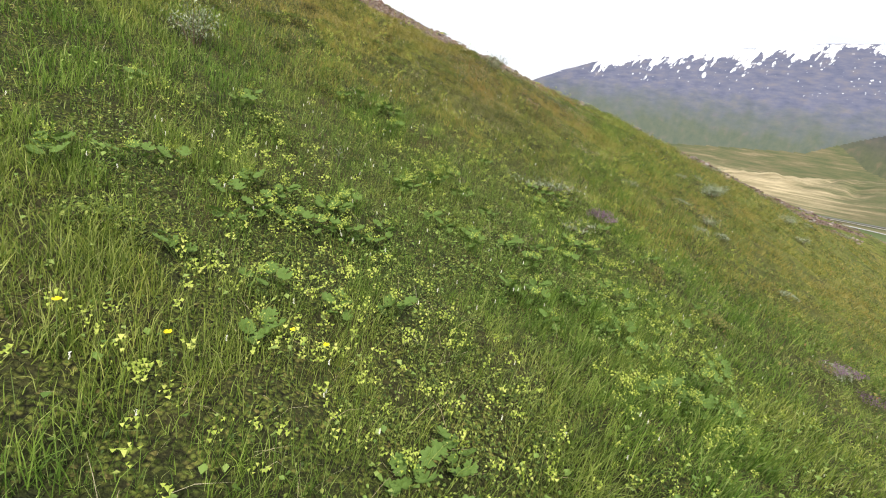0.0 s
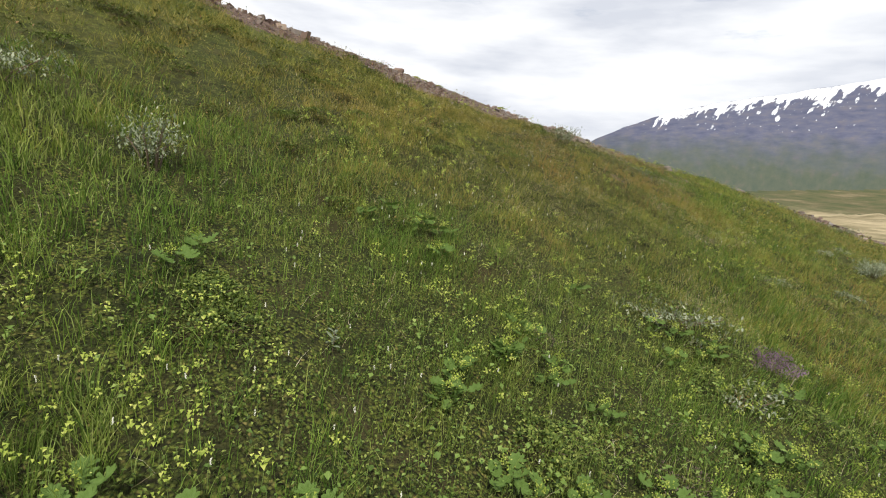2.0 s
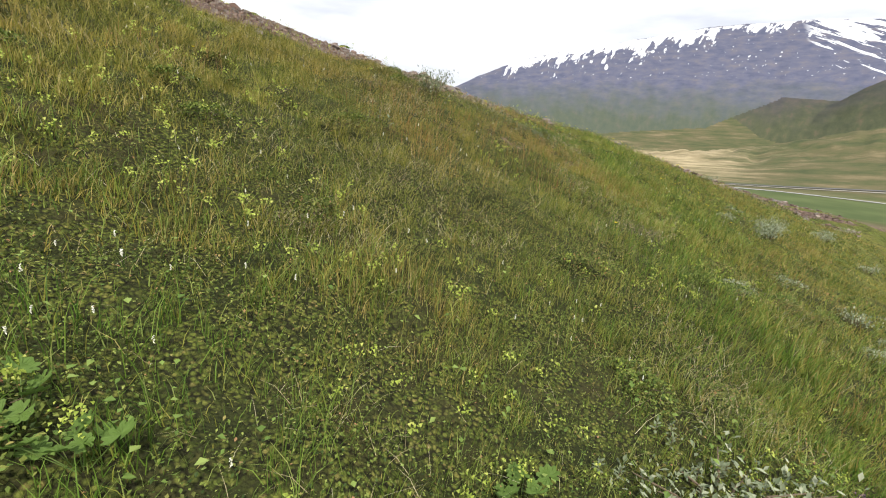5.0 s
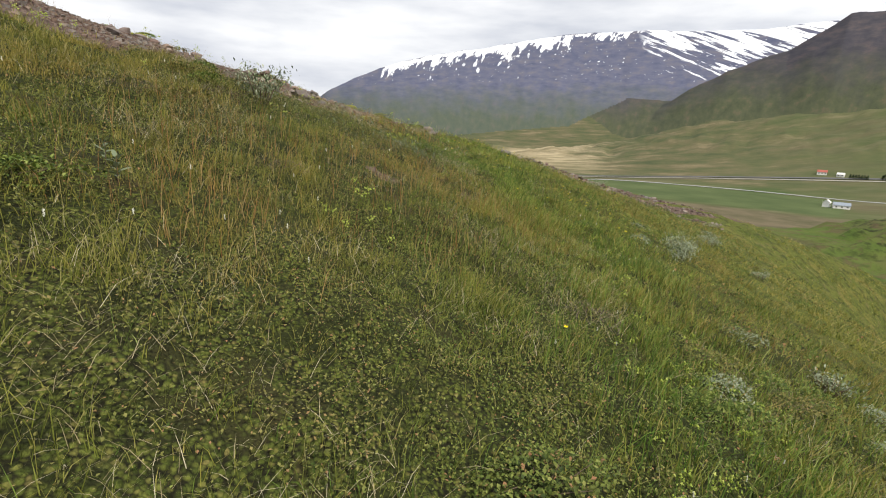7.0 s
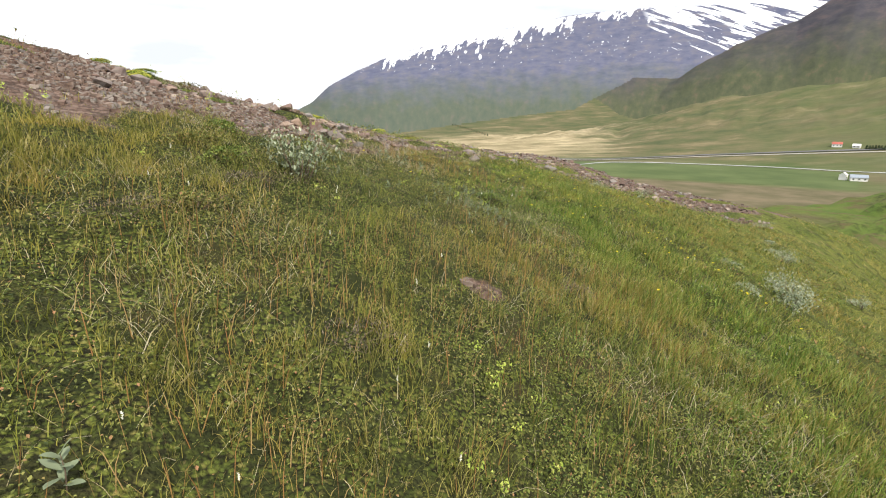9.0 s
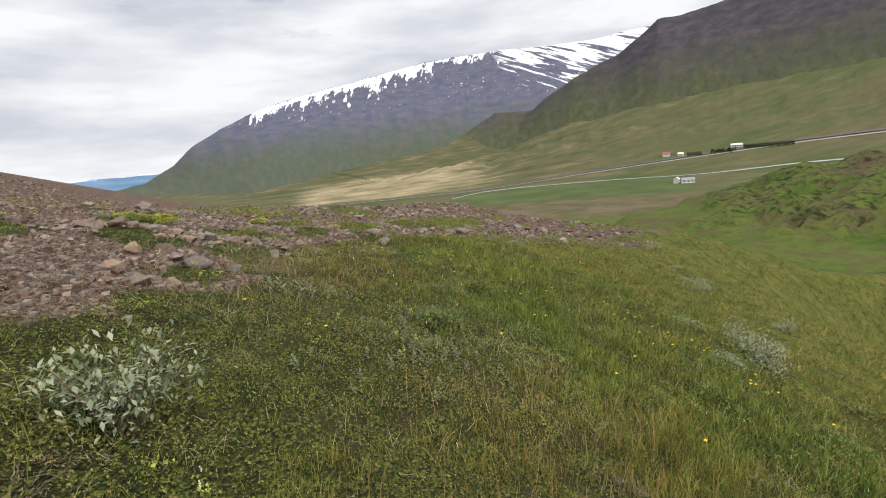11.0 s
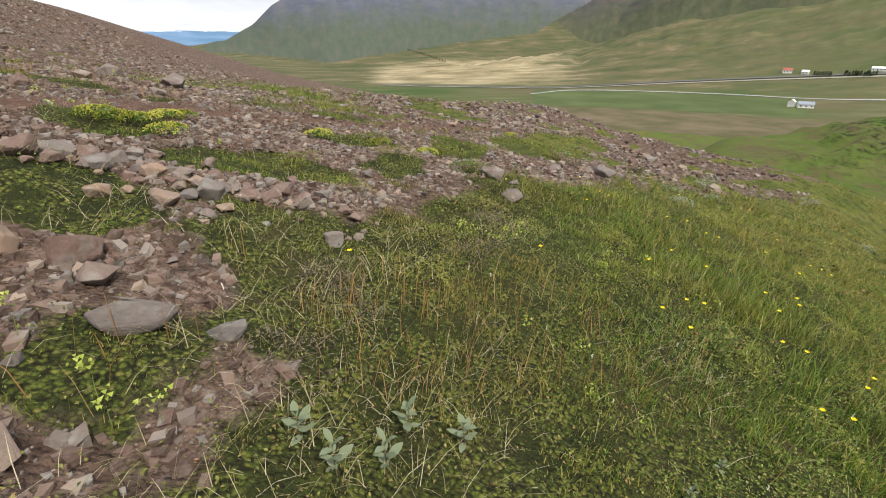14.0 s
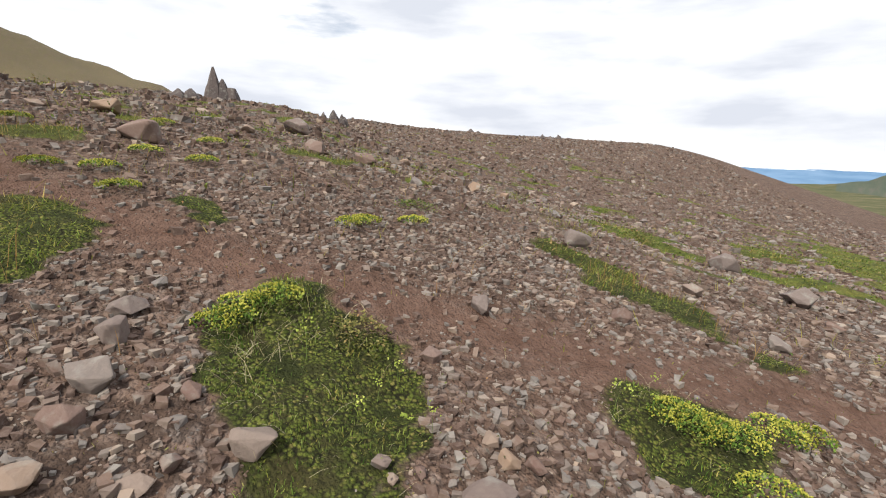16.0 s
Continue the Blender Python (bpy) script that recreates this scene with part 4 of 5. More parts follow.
for i, (px, py) in enumerate(cups):
    put_thing(cup, px, py, i * 1.7, 0.0, i == 0)


def willow(width, depth, tall, count, seed):
    """A low woolly willow: forked twigs and narrow felted leaves."""
    rnd = np.random.RandomState(seed)
    ob = new("woolly_willow")
    tips = []
    for i in range(9):
        a = 2 * math.pi * i / 9 + rnd.uniform(-0.3, 0.3)
        q = rnd.uniform(0.35, 0.95)
        elbow = Vector((0.25 * width * q * math.cos(a), 0.25 * depth * q * math.sin(a), tall * rnd.uniform(0.3, 0.5)))
        end = Vector((0.5 * width * q * math.cos(a), 0.5 * depth * q * math.sin(a), tall * rnd.uniform(0.55, 1.0)))
        bm = bmesh.new()
        tube(bm, (0.06 * width * math.cos(a), 0.06 * depth * math.sin(a), -0.06), elbow, 0.010 * tall / 0.4, 0.006)
        tube(bm, elbow, end, 0.006, 0.002)
        part("twig", bm, TWIG, ob)
        tips += [elbow.lerp(end, t) for t in (0.0, 0.3, 0.6, 0.85, 1.0)]
    tips = np.array(tips)
    pick = tips[rnd.randint(0, len(tips), count)]
    jit = rnd.normal(0, 1, (count, 3)) * np.array([0.11 * width, 0.11 * depth, 0.13 * tall])
    p = pick + jit
    p[:, 2] = np.clip(p[:, 2], 0.01, None)
    v, f = leaves(p[:, 0], p[:, 1], p[:, 2], rnd.uniform(0.02, 0.05, count), 1.3, 0.46)
    part("foliage", mesh_of("foliage", v, f), GREYLEAF, ob, "felted silver-grey leaves")
    return tagged(ob, "low silver-grey woolly willow shrub in the grass", "shrub", "woolly willows on the slope")


for i, (px, py, w, d, h, turn, count) in enumerate((
        (-3.4, 3.4, 0.66, 0.5, 0.40, 0, 620), (-4.8, 2.9, 1.3, 0.7, 0.30, 30, 900), (3.6, 14.3, 1.8, 0.65, 0.32, 62, 2100), (6.8, 18.7, 1.0, 0.6, 0.3, 50, 700),
        (6.75, 16.5, 0.6, 0.4, 0.22, 20, 300), (11.2, 26.0, 1.0, 0.6, 0.3, 0, 420), (-2.6, 11.68, 0.62, 0.45, 0.36, 0, 900),
        (0.25, 6.1, 0.95, 0.6, 0.16, 20, 380), (3.1, 10.4, 0.5, 0.4, 0.2, 0, 260),
        (0.9, 5.4, 0.6, 0.4, 0.14, 70, 200), (4.6, 22.0, 0.9, 0.5, 0.25, 30, 380))):
    put_thing(willow(w, d, h, count, 100 + i), px, py, radians(turn), 0.02, True)


def felted_leaf(length, arch):
    """A broad pointed leaf, folded along its midrib and arching outwards."""
    bm = bmesh.new()
    rows = []
    for t, w in ((0.0, 0.03), (0.2, 0.15), (0.45, 0.21), (0.7, 0.17), (0.9, 0.07), (1.0, 0.008)):
        x, z = length * t * (1 - 0.18 * arch * t), length * (0.42 * t - arch * 0.45 * t * t)
        rows.append([bm.verts.new((x, s * w * length, z + abs(s) * 0.06 * length * (1 - t))) for s in (-1, 0, 1)])
    for a, b in zip(rows[:-1], rows[1:]):
        for i in (0, 1):
            bm.faces.new((a[i], b[i], b[i + 1], a[i + 1]))
    return bm


def willow_sprig(seed, count, length):
    """An upright shoot of downy willow with its whorl of grey leaves."""
    rnd = random.Random(seed)
    ob = new("willow_sprig")
    tall = length * 1.7
    bm = bmesh.new()
    tube(bm, (0, 0, -0.03), (0.1 * tall, 0.03 * tall, tall * 0.6), 0.0022, 0.0018)
    tube(bm, (0.1 * tall, 0.03 * tall, tall * 0.6), (0.12 * tall, 0, tall), 0.0018, 0.001)
    part("stem", bm, TWIG, ob)
    for i in range(count):
        up = (i + 0.6) / count
        leaf = part("leaf", felted_leaf(length * rnd.uniform(0.7, 1.05) * (1.05 - 0.35 * up), rnd.uniform(0.2, 1.0)), GREYLEAF, ob, soft=True)
        leaf.matrix_basis = pose(0.11 * tall * up, 0.01 * tall, tall * (0.2 + 0.8 * up), rnd.uniform(-12, 12), -38 * up + rnd.uniform(-14, 14), i * 137.5 + rnd.uniform(-20, 20))
    return tagged(ob, "grey-felted willow sprig with broad leaves in the turf", "plant", "felted willow sprigs in the turf")


large, small = willow_sprig(3, 9, 0.075), willow_sprig(8, 10, 0.042)
for i, (px, py) in enumerate(((-2.41, 8.92), (-2.24, 8.76), (-2.25, 13.8), (-1.95, 13.93), (-2.14, 13.70), (-1.75, 13.91), (-1.24, 3.13), (-2.0, 13.76))):
    put_thing(large, px, py, i * 2.1, 0.005, i == 0)
stand = np.random.RandomState(21)
shoots = [(-1.12 + stand.normal(0, 0.22), 12.95 + stand.normal(0, 0.26)) for _ in range(70)] + [(-0.92 + stand.normal(0, 0.16), 13.66 + stand.normal(0, 0.12)) for _ in range(26)]
shoots += [(0.2 + stand.normal(0, 0.3), 6.15 + stand.normal(0, 0.2)) for _ in range(26)] + [(-1.9 + stand.normal(0, 0.6), 12.7 + stand.normal(0, 0.4)) for _ in range(16)]
for i, (px, py) in enumerate(shoots):
    put_thing(small, px, py, i * 1.9, 0.005, i == 0)


def dwarf_shrub(seed, leaf_mat, words, slim=0.72, small=0.0):
    """A low mound of creeping shrub: wiry twigs under a roof of small leaves."""
    rnd = np.random.RandomState(seed)
    ob = new("dwarf_shrub")
    for i in range(7):
        a = i * 0.9 + rnd.uniform(-0.2, 0.2)
        bm = bmesh.new()
        knee = (0.10 * math.cos(a), 0.08 * math.sin(a), 0.05)
        tube(bm, (0, 0, -0.03), knee, 0.003, 0.002, 4)
        tube(bm, knee, (0.2 * math.cos(a + 0.2), 0.16 * math.sin(a + 0.2), rnd.uniform(0.05, 0.11)), 0.002, 0.001, 4)
        part("twig", bm, TWIG, ob)
    n = 620
    a, q = rnd.uniform(0, 2 * np.pi, n), np.sqrt(rnd.rand(n))
    rim = 0.24 * (1 + 0.3 * np.sin(2 * a + seed) + 0.15 * np.sin(5 * a))
    x, y = q * rim * np.cos(a), 0.8 * q * rim * np.sin(a)
    z = 0.125 * np.sqrt(np.clip(1 - q ** 2, 0, 1)) * (0.55 + 0.45 * vnoise(x * 16 + 40, y * 16 + 40, seed)) + rnd.uniform(-0.02, 0.012, n)
    v, f = leaves(x, y, z, rnd.uniform(0.013, 0.027, n) * (1 - small), 0.9, slim)
    part("foliage", mesh_of("foliage", v, f), leaf_mat, ob)["kind"] = "stuff"
    return tagged(ob, words, "shrub", "dwarf shrubs on the slope")


for seed, mat, words, count, y0, y1 in ((1, DARKLEAF, "mound of dark bilberry with small leaves in the turf", 110, 4.0, 22.0), (2, HERB, "mound of green dwarf birch on the slope", 90, -1.0, 18.0),
                                        (4, GREYLEAF, "flat mat of grey dwarf willow on the slope", 14, 5.0, 22.0)):
    mound = dwarf_shrub(seed, mat, words)
    x, y = scatter(count * 12, 0.5 if mat is GREYLEAF else -9, 8.5, y0, y1, lambda x, y: turf(x, y) * (0.15 + 0.85 * shrubby(x, y)) * smooth(0.55, 1.0, walk_gap(x, y) - (1.6 if mat is GREYLEAF else 0.0)))
    for i, (px, py) in enumerate(list(zip(x.tolist(), y.tolist()))[:count]):
        put_thing(mound, px, py, i * 1.7, 0.02, i == 0)


withered = dwarf_shrub(6, WITHERED, "withered brown heath mound among green turf", 0.2, 0.1)
for i, (px, py) in enumerate(((-2.78, 11.3), (-2.9, 11.12), (-2.2, 14.55), (-2.32, 14.8), (-1.5, 15.35), (-2.4, 14.1), (-0.4, 11.6), (-3.1, 10.3), (-1.9, 9.9), (-0.6, 4.6), (0.5, 4.0), (-2.0, 6.6), (-3.3, 8.4), (0.4, 9.6), (-1.3, 16.1))):
    put_thing(withered, px, py, i * 2.3, 0.035, i == 0)
mossy = dwarf_shrub(9, MOSS, "yellow-green mossy mound beside the turf edge", 0.6, 0.35)
x, y = scatter(600, -3.2, 4.5, 11.5, 20, lambda x, y: turf(x, y) * smooth(0.7, 1.2, walk_gap(x, y)) * 0.5)
for i, (px, py) in enumerate(list(zip(x.tolist(), y.tolist()))[:70]):
    put_thing(mossy, px, py, i * 2.9, 0.03, i == 0)


def thyme_patch():
    """A flat mat of creeping thyme in bloom."""
    rnd = np.random.RandomState(12)
    ob = new("thyme_patch")
    n = 500
    a, q = rnd.uniform(0, 2 * np.pi, n), np.sqrt(rnd.rand(n)) * 0.17
    x, y = q * np.cos(a) * (1 + 0.3 * np.sin(3 * a)), q * np.sin(a)
    z = 0.07 + rnd.uniform(-0.03, 0.03, n)
    v, f = leaves(x, y, z, rnd.uniform(0.008, 0.014, n), 0.9, 0.6)
    part("leaf_mat", mesh_of("leaf_mat", v, f), WITHERED, ob)["kind"] = "stuff"
    k = rnd.rand(n) < 0.6
    v, f = tiny_blobs(x[k], y[k], z[k] + 0.025, rnd.uniform(0.004, 0.008, k.sum()))
    part("bloom", mesh_of("bloom", v, f), PURPLE, ob, "dusty purple bloom")["kind"] = "stuff"
    return tagged(ob, "flat mat of purple flowering thyme in grass", "plant", "thyme mats on the slope")


thyme = thyme_patch()
for i, (px, py) in enumerate(((1.08, 6.42), (1.2, 6.25), (1.02, 6.2), (4.57, 6.3), (4.3, 6.1), (4.75, 6.0))):
    put_thing(thyme, px, py, i * 2.0, 0.0, i == 0)


def cushion(seed):
    """A round cushion plant, a mound of tiny yellow-green rosettes."""
    rnd = np.random.RandomState(seed)
    ob = new("cushion_plant")
    n = 420
    a, r = rnd.uniform(0, 2 * np.pi, n), np.sqrt(rnd.rand(n)) * 0.16
    z = 0.07 * np.sqrt(np.clip(1 - (r / 0.17) ** 2, 0, 1)) + rnd.uniform(0, 0.02, n)
    v, f = leaves(r * np.cos(a), r * np.sin(a), z, rnd.uniform(0.012, 0.024, n), 1.2, 0.6)
    part("leaf_mound", mesh_of("leaf_mound", v, f), FRESH, ob)["kind"] = "stuff"
    k = rnd.rand(n) < 0.55 * (1 + np.sin(a * 3 + r * 20))
    v, f = tiny_blobs((r * np.cos(a))[k], (r * np.sin(a))[k], z[k] + 0.018, np.full(k.sum(), 0.007))
    part("bloom", mesh_of("bloom", v, f), SULPHUR, ob, "dense yellow-green bloom")["kind"] = "stuff"
    return tagged(ob, "yellow-green flowering cushion plant on the gravel", "plant", "cushion plants on the gravel")


tuft = cushion(5)
for i, (px, py) in enumerate(((-5.60, 14.66), (-5.58, 14.83), (-5.50, 14.55), (-4.15, 16.72), (-4.25, 16.62), (-4.05, 16.85), (-3.92, 17.28), (-4.0, 17.16), (-6.77, 15.70), (-6.9, 15.85), (-7.0, 16.4), (-7.34, 14.0),
                              (-7.82, 13.85), (-8.27, 14.64), (-7.81, 13.45), (-8.42, 14.16), (-9.14, 13.05), (-9.23, 14.8), (-10.2, 14.3), (-2.77, 17.74), (-2.18, 18.13), (-1.63, 18.31), (-3.75, 16.61), (0.37, 22.5))):
    put_thing(tuft, px, py, i * 1.3, 0.01, i == 0)


# ---- stones ----
def stone_material(name, *stops):
    m = Nodes(name, 0.9, 0.2)
    p = m.pos()
    rnd = m.node("ShaderNodeObjectInfo").outputs["Random"] if name == "boulder_stone" else m.n.new("ShaderNodeNewGeometry").outputs["Random Per Island"]
    col = m.ramp(rnd, *stops)
    n = m.noise(p, 38, 6, 0.65)
    col = m.mix(m.step(n, 0.45, 0.75), col, m.mix(0.35, col, (0.30, 0.24, 0.21)))
    col = m.mix(m.math("MULTIPLY", m.step(m.noise(p, 9, 5), 0.55, 0.7), 0.5), col, (0.33, 0.33, 0.30))
    return m.done(col, m.noise(p, 55, 7, 0.7), 0.7, 0.012)


BOULDER = stone_material("boulder_stone", (0.0, (0.15, 0.095, 0.08)), (0.3, (0.20, 0.14, 0.12)), (0.55, (0.165, 0.15, 0.145)), (0.75, (0.23, 0.18, 0.155)), (0.95, (0.29, 0.205, 0.15)))
CHIPS = stone_material("gravel_stone", (0.0, (0.07, 0.046, 0.038)), (0.3, (0.145, 0.095, 0.076)), (0.55, (0.205, 0.145, 0.115)), (0.75, (0.17, 0.152, 0.142)), (0.9, (0.26, 0.225, 0.20)), (1.0, (0.33, 0.25, 0.195)))
CRAG = stone_material("crag_stone", (0.0, (0.07, 0.06, 0.062)), (1.0, (0.13, 0.105, 0.10)))


def rock_mesh(seed):
    """An angular block: the hull of points on a flattened ball, edges worn."""
    rnd = random.Random(seed)
    bm = bmesh.new()
    for _ in range(15):
        d = Vector((rnd.gauss(0, 1), rnd.gauss(0, 1), rnd.gauss(0, 1))).normalized()
        k = rnd.uniform(0.42, 0.56)
        bm.verts.new((d.x * k * 1.12, d.y * k * 0.85, d.z * k * 0.62 + 0.12))
    hull = bmesh.ops.convex_hull(bm, input=bm.verts)
    bmesh.ops.delete(bm, geom=[g for g in set(hull["geom_interior"] + hull["geom_unused"]) if isinstance(g, bmesh.types.BMVert)], context="VERTS")
    bmesh.ops.dissolve_limit(bm, angle_limit=radians(9), verts=bm.verts, edges=bm.edges)
    bmesh.ops.bevel(bm, geom=bm.edges[:], offset=0.035, segments=2, profile=0.6, affect="EDGES")
    bmesh.ops.triangulate(bm, faces=bm.faces)
    bmesh.ops.subdivide_edges(bm, edges=[e for e in bm.edges if e.calc_length() > 0.14], cuts=1)
    for v in bm.verts:
        v.co += v.normal * (noise.noise(v.co * 5 + Vector((seed, 0, 0))) * 0.022)
    me = bpy.data.meshes.new("rock")
    bm.to_mesh(me)
    bm.free()
    me.materials.append(BOULDER)
    me.polygons.foreach_set("use_smooth", [False] * len(me.polygons))
    return me


ROCKS = [rock_mesh(i) for i in range(11)]


def rock(px, py, size, i):
    ob = new("rock", ROCKS[i % 11])
    rnd = random.Random(i)
    s = size * 0.98
    ob.matrix_basis = Matrix.LocRotScale((px, py, float(ground_z(px, py)) + size * 0.06), Euler((rnd.uniform(-0.2, 0.2), rnd.uniform(-0.2, 0.2), rnd.uniform(0, 6.3))), (s, s, s * rnd.uniform(1.0, 1.5)))
    words = "large rough grey-brown stone" if size > 0.22 else "angular reddish brown stone" if i % 3 else "angular pale grey stone"
    return tagged(ob, words + " lying on the gravel", "rock", "loose stones on the gravel")


# the cairn-like band of rubble, then single stones
RUBBLE = ((-4.11, 15.30, 0.27), (-3.94, 15.31, 0.19), (-3.80, 15.33, 0.29), (-3.65, 15.48, 0.17), (-3.53, 15.49, 0.17), (-3.93, 15.12, 0.18), (-3.78, 15.17, 0.22), (-3.51, 15.28, 0.17), (-3.32, 15.46, 0.12), (-3.54, 15.72, 0.12),
          (-3.54, 15.88, 0.12), (-3.63, 16.13, 0.13), (-3.21, 15.56, 0.14), (-2.97, 15.31, 0.18), (-2.73, 15.57, 0.14), (-2.70, 15.72, 0.18), (-2.84, 15.50, 0.12), (-3.12, 15.09, 0.16), (-3.13, 15.29, 0.1), (-3.05, 15.21, 0.1),
          (-3.22, 15.96, 0.13), (-2.57, 15.58, 0.17), (-2.47, 15.83, 0.12), (-0.88, 17.01, 0.24), (-2.21, 16.62, 0.11), (-2.73, 16.14, 0.1), (-2.33, 15.23, 0.15), (-2.92, 15.06, 0.1), (-2.88, 15.2, 0.1), (1.14, 19.44, 0.36))
SINGLE = ((0.14, 18.83, 0.2), (-0.95, 17.59, 0.28), (-6.90, 21.64, 0.45), (-1.72, 25.43, 0.31), (-5.16, 17.27, 0.19), (-4.98, 15.52, 0.13), (-5.41, 16.12, 0.17), (-5.44, 14.08, 0.2), (-5.67, 14.13, 0.19), (-4.64, 14.57, 0.2),
          (-4.99, 14.38, 0.12), (-4.95, 13.95, 0.16), (-4.70, 13.87, 0.17), (-4.60, 14.18, 0.13), (-4.57, 18.40, 0.22), (-5.29, 20.38, 0.4), (-10.0, 17.0, 0.37), (-9.78, 16.19, 0.39), (-8.95, 14.13, 0.5), (-13.2, 16.7, 0.6),
          (-10.57, 13.69, 0.42), (-6.75, 18.40, 0.34), (-6.50, 21.17, 0.5), (-4.66, 14.30, 0.1), (-2.87, 14.17, 0.27), (-3.19, 14.48, 0.22), (-3.06, 14.38, 0.16), (-2.57, 14.20, 0.13), (-3.43, 14.45, 0.16), (-2.92, 13.63, 0.15))
for i, (px, py, s) in enumerate(RUBBLE + SINGLE):
    rock(px, py, s, i)
band = np.random.RandomState(8)
for i in range(120):
    t = band.rand()
    rock(-4.3 + 2.0 * t + band.normal(0, 0.16), 15.25 + 0.45 * t + band.normal(0, 0.17), 0.045 + 0.075 * band.rand() ** 2, 300 + i)
for i in range(30):
    t = band.rand()
    rock(-0.9 + 2.2 * t + band.normal(0, 0.2), 17.5 + 1.9 * t + band.normal(0, 0.2), 0.06 + 0.1 * band.rand() ** 2, 430 + i)
x, y = scatter(700, -14, 3, 11.5, 27, lambda x, y: smooth(0.5, 0.9, gravel(x, y)) * 0.35)
for i, (px, py) in enumerate(list(zip(x.tolist(), y.tolist()))[:150]):
    rock(px, py, 0.05 + 0.14 * random.Random(i).random() ** 2 * (1 + 0.08 * abs(px + 3)), 60 + i)


def gravel_stones():
    def lay(count, x0, x1, y0, y1, keep, lo, hi):
        x, y = scatter(count, x0, x1, y0, y1, lambda x, y: smooth(0.35, 0.8, gravel(x, y) + 0.25 * (fbm(x * 3, y * 3, 61) - 0.5)) * keep(x, y) * (1 - 0.9 * trail_of(x, y)))
        n = len(x)
        s = lo + (hi - lo) * RNG.rand(n) ** 3.2
        box = np.array([[-1, -1, -1], [1, -1, -1], [1, 1, -1], [-1, 1, -1], [-1, -1, 1], [1, -1, 1], [1, 1, 1], [-1, 1, 1]]) * 0.5
        v = box[None] * (1 + RNG.uniform(-0.45, 0.25, (n, 8, 3)))
        v = v * np.stack([np.ones(n), RNG.uniform(0.6, 1, n), RNG.uniform(0.45, 0.85, n)], -1)[:, None] * s[:, None, None]
        a, b = RNG.uniform(0, 6.3, n), RNG.normal(0, 0.25, n)
        c, d = np.cos(a)[:, None], np.sin(a)[:, None]
        vx, vy = v[..., 0] * c - v[..., 1] * d, v[..., 0] * d + v[..., 1] * c
        vz = v[..., 2] + v[..., 0] * b[:, None]
        v = np.stack([vx + x[:, None], vy + y[:, None], vz + (ground_z(x, y) + 0.1 * s)[:, None]], -1).reshape(-1, 3)
        quads = np.array([[4, 5, 6, 7], [0, 1, 5, 4], [1, 2, 6, 5], [2, 3, 7, 6], [3, 0, 4, 7]])
        tris = np.concatenate([quads[:, [0, 1, 2]], quads[:, [0, 2, 3]]])
        return v, (8 * np.arange(n)[:, None, None] + tris[None]).reshape(-1, 3)

    near = lambda x, y: smooth(5.5, 2.5, np.hypot(x + 3.6, y - 15.2))
    v, f = joined(lay(105000, -8, 1, 12, 21, near, 0.008, 0.058), lay(60000, -14, 4, 10, 26, lambda x, y: 1 - near(x, y), 0.018, 0.09), lay(60000, -40, 14, 0, 52, lambda x, y: smooth(6, 10, np.hypot(x + 4, y - 16)), 0.05, 0.22))
    tagged(part("gravel_stones", mesh_of("gravel_stones", v, f), CHIPS), "loose reddish brown and grey gravel", "gravel", kind="stuff")


gravel_stones()


def crag(px, py, width, tall, spikes, label):
    """A splintered outcrop of dark rock on the skyline."""
    bm = bmesh.new()
    rnd = random.Random(int(px * 10))
    for k, (u, h, w) in enumerate(spikes):
        for j in range(2):
            verts = []
            for z, s in ((-0.5, 1.1), (0.3, 0.8), (0.65, 0.45), (1.0, 0.06 if h > 0.5 else 0.5)):
                for q in range(6):
                    a = q * math.pi / 3 + rnd.uniform(-0.25, 0.25)
                    verts.append(bm.verts.new(((u + w * s * math.cos(a) * 0.5 + rnd.uniform(-0.03, 0.03) + 0.06 * j) * width, (w * s * math.sin(a) * 0.5 + 0.1 * j) * width, (z * h * (1 - 0.25 * j)) * tall)))
            hull = bmesh.ops.convex_hull(bm, input=verts)
            bmesh.ops.delete(bm, geom=[g for g in set(hull["geom_interior"] + hull["geom_unused"]) if isinstance(g, bmesh.types.BMVert) and g.is_valid], context="VERTS")
    ob = part("rock_outcrop", bm, CRAG)
    ob.matrix_basis = pose(px, py, float(ground_z(px, py)), 0, 0, math.degrees(math.atan2(py - 14.35, px + 2.92)) - 90)
    return tagged(ob, label, "rock", "outcrops on the skyline")


def from_end(az, d):
    return -2.92 + d * math.sin(radians(az)), 14.35 + d * math.cos(radians(az))


crag(*from_end(-85, 18.6), 1.1, 1.1, ((-0.18, 0.62, 0.62), (-0.14, 1.0, 0.56), (0.12, 0.66, 0.62), (0.34, 0.4, 0.6)), "dark pointed rock spire on the skyline")
crag(*from_end(-88.2, 16.9), 0.85, 0.3, ((-0.2, 0.9, 0.7), (0.2, 1.0, 0.7)), "flat-topped dark outcrop on the skyline")
crag(*from_end(-73, 17.5), 1.0, 0.42, ((-0.35, 0.8, 0.3), (0.0, 1.0, 0.4), (0.3, 0.7, 0.35)), "jagged dark outcrop on the skyline")
crag(*from_end(-56.4, 40.0), 1.5, 0.55, ((-0.2, 0.9, 0.7), (0.2, 0.6, 0.6)), "low rounded outcrop on the gravel crest")
crag(*from_end(-47.5, 42.0), 1.7, 0.45, ((-0.4, 0.9, 0.3), (0.0, 0.6, 0.4), (0.4, 0.9, 0.3)), "broken low outcrop on the gravel crest")


# ---- the valley's things ----
def place(az, r):
    """A point of the far land by bearing and distance."""
    x, y = OX + r * math.sin(radians(az)), OY + r * math.cos(radians(az))
    return Vector((x, y, float(land(x, y))))


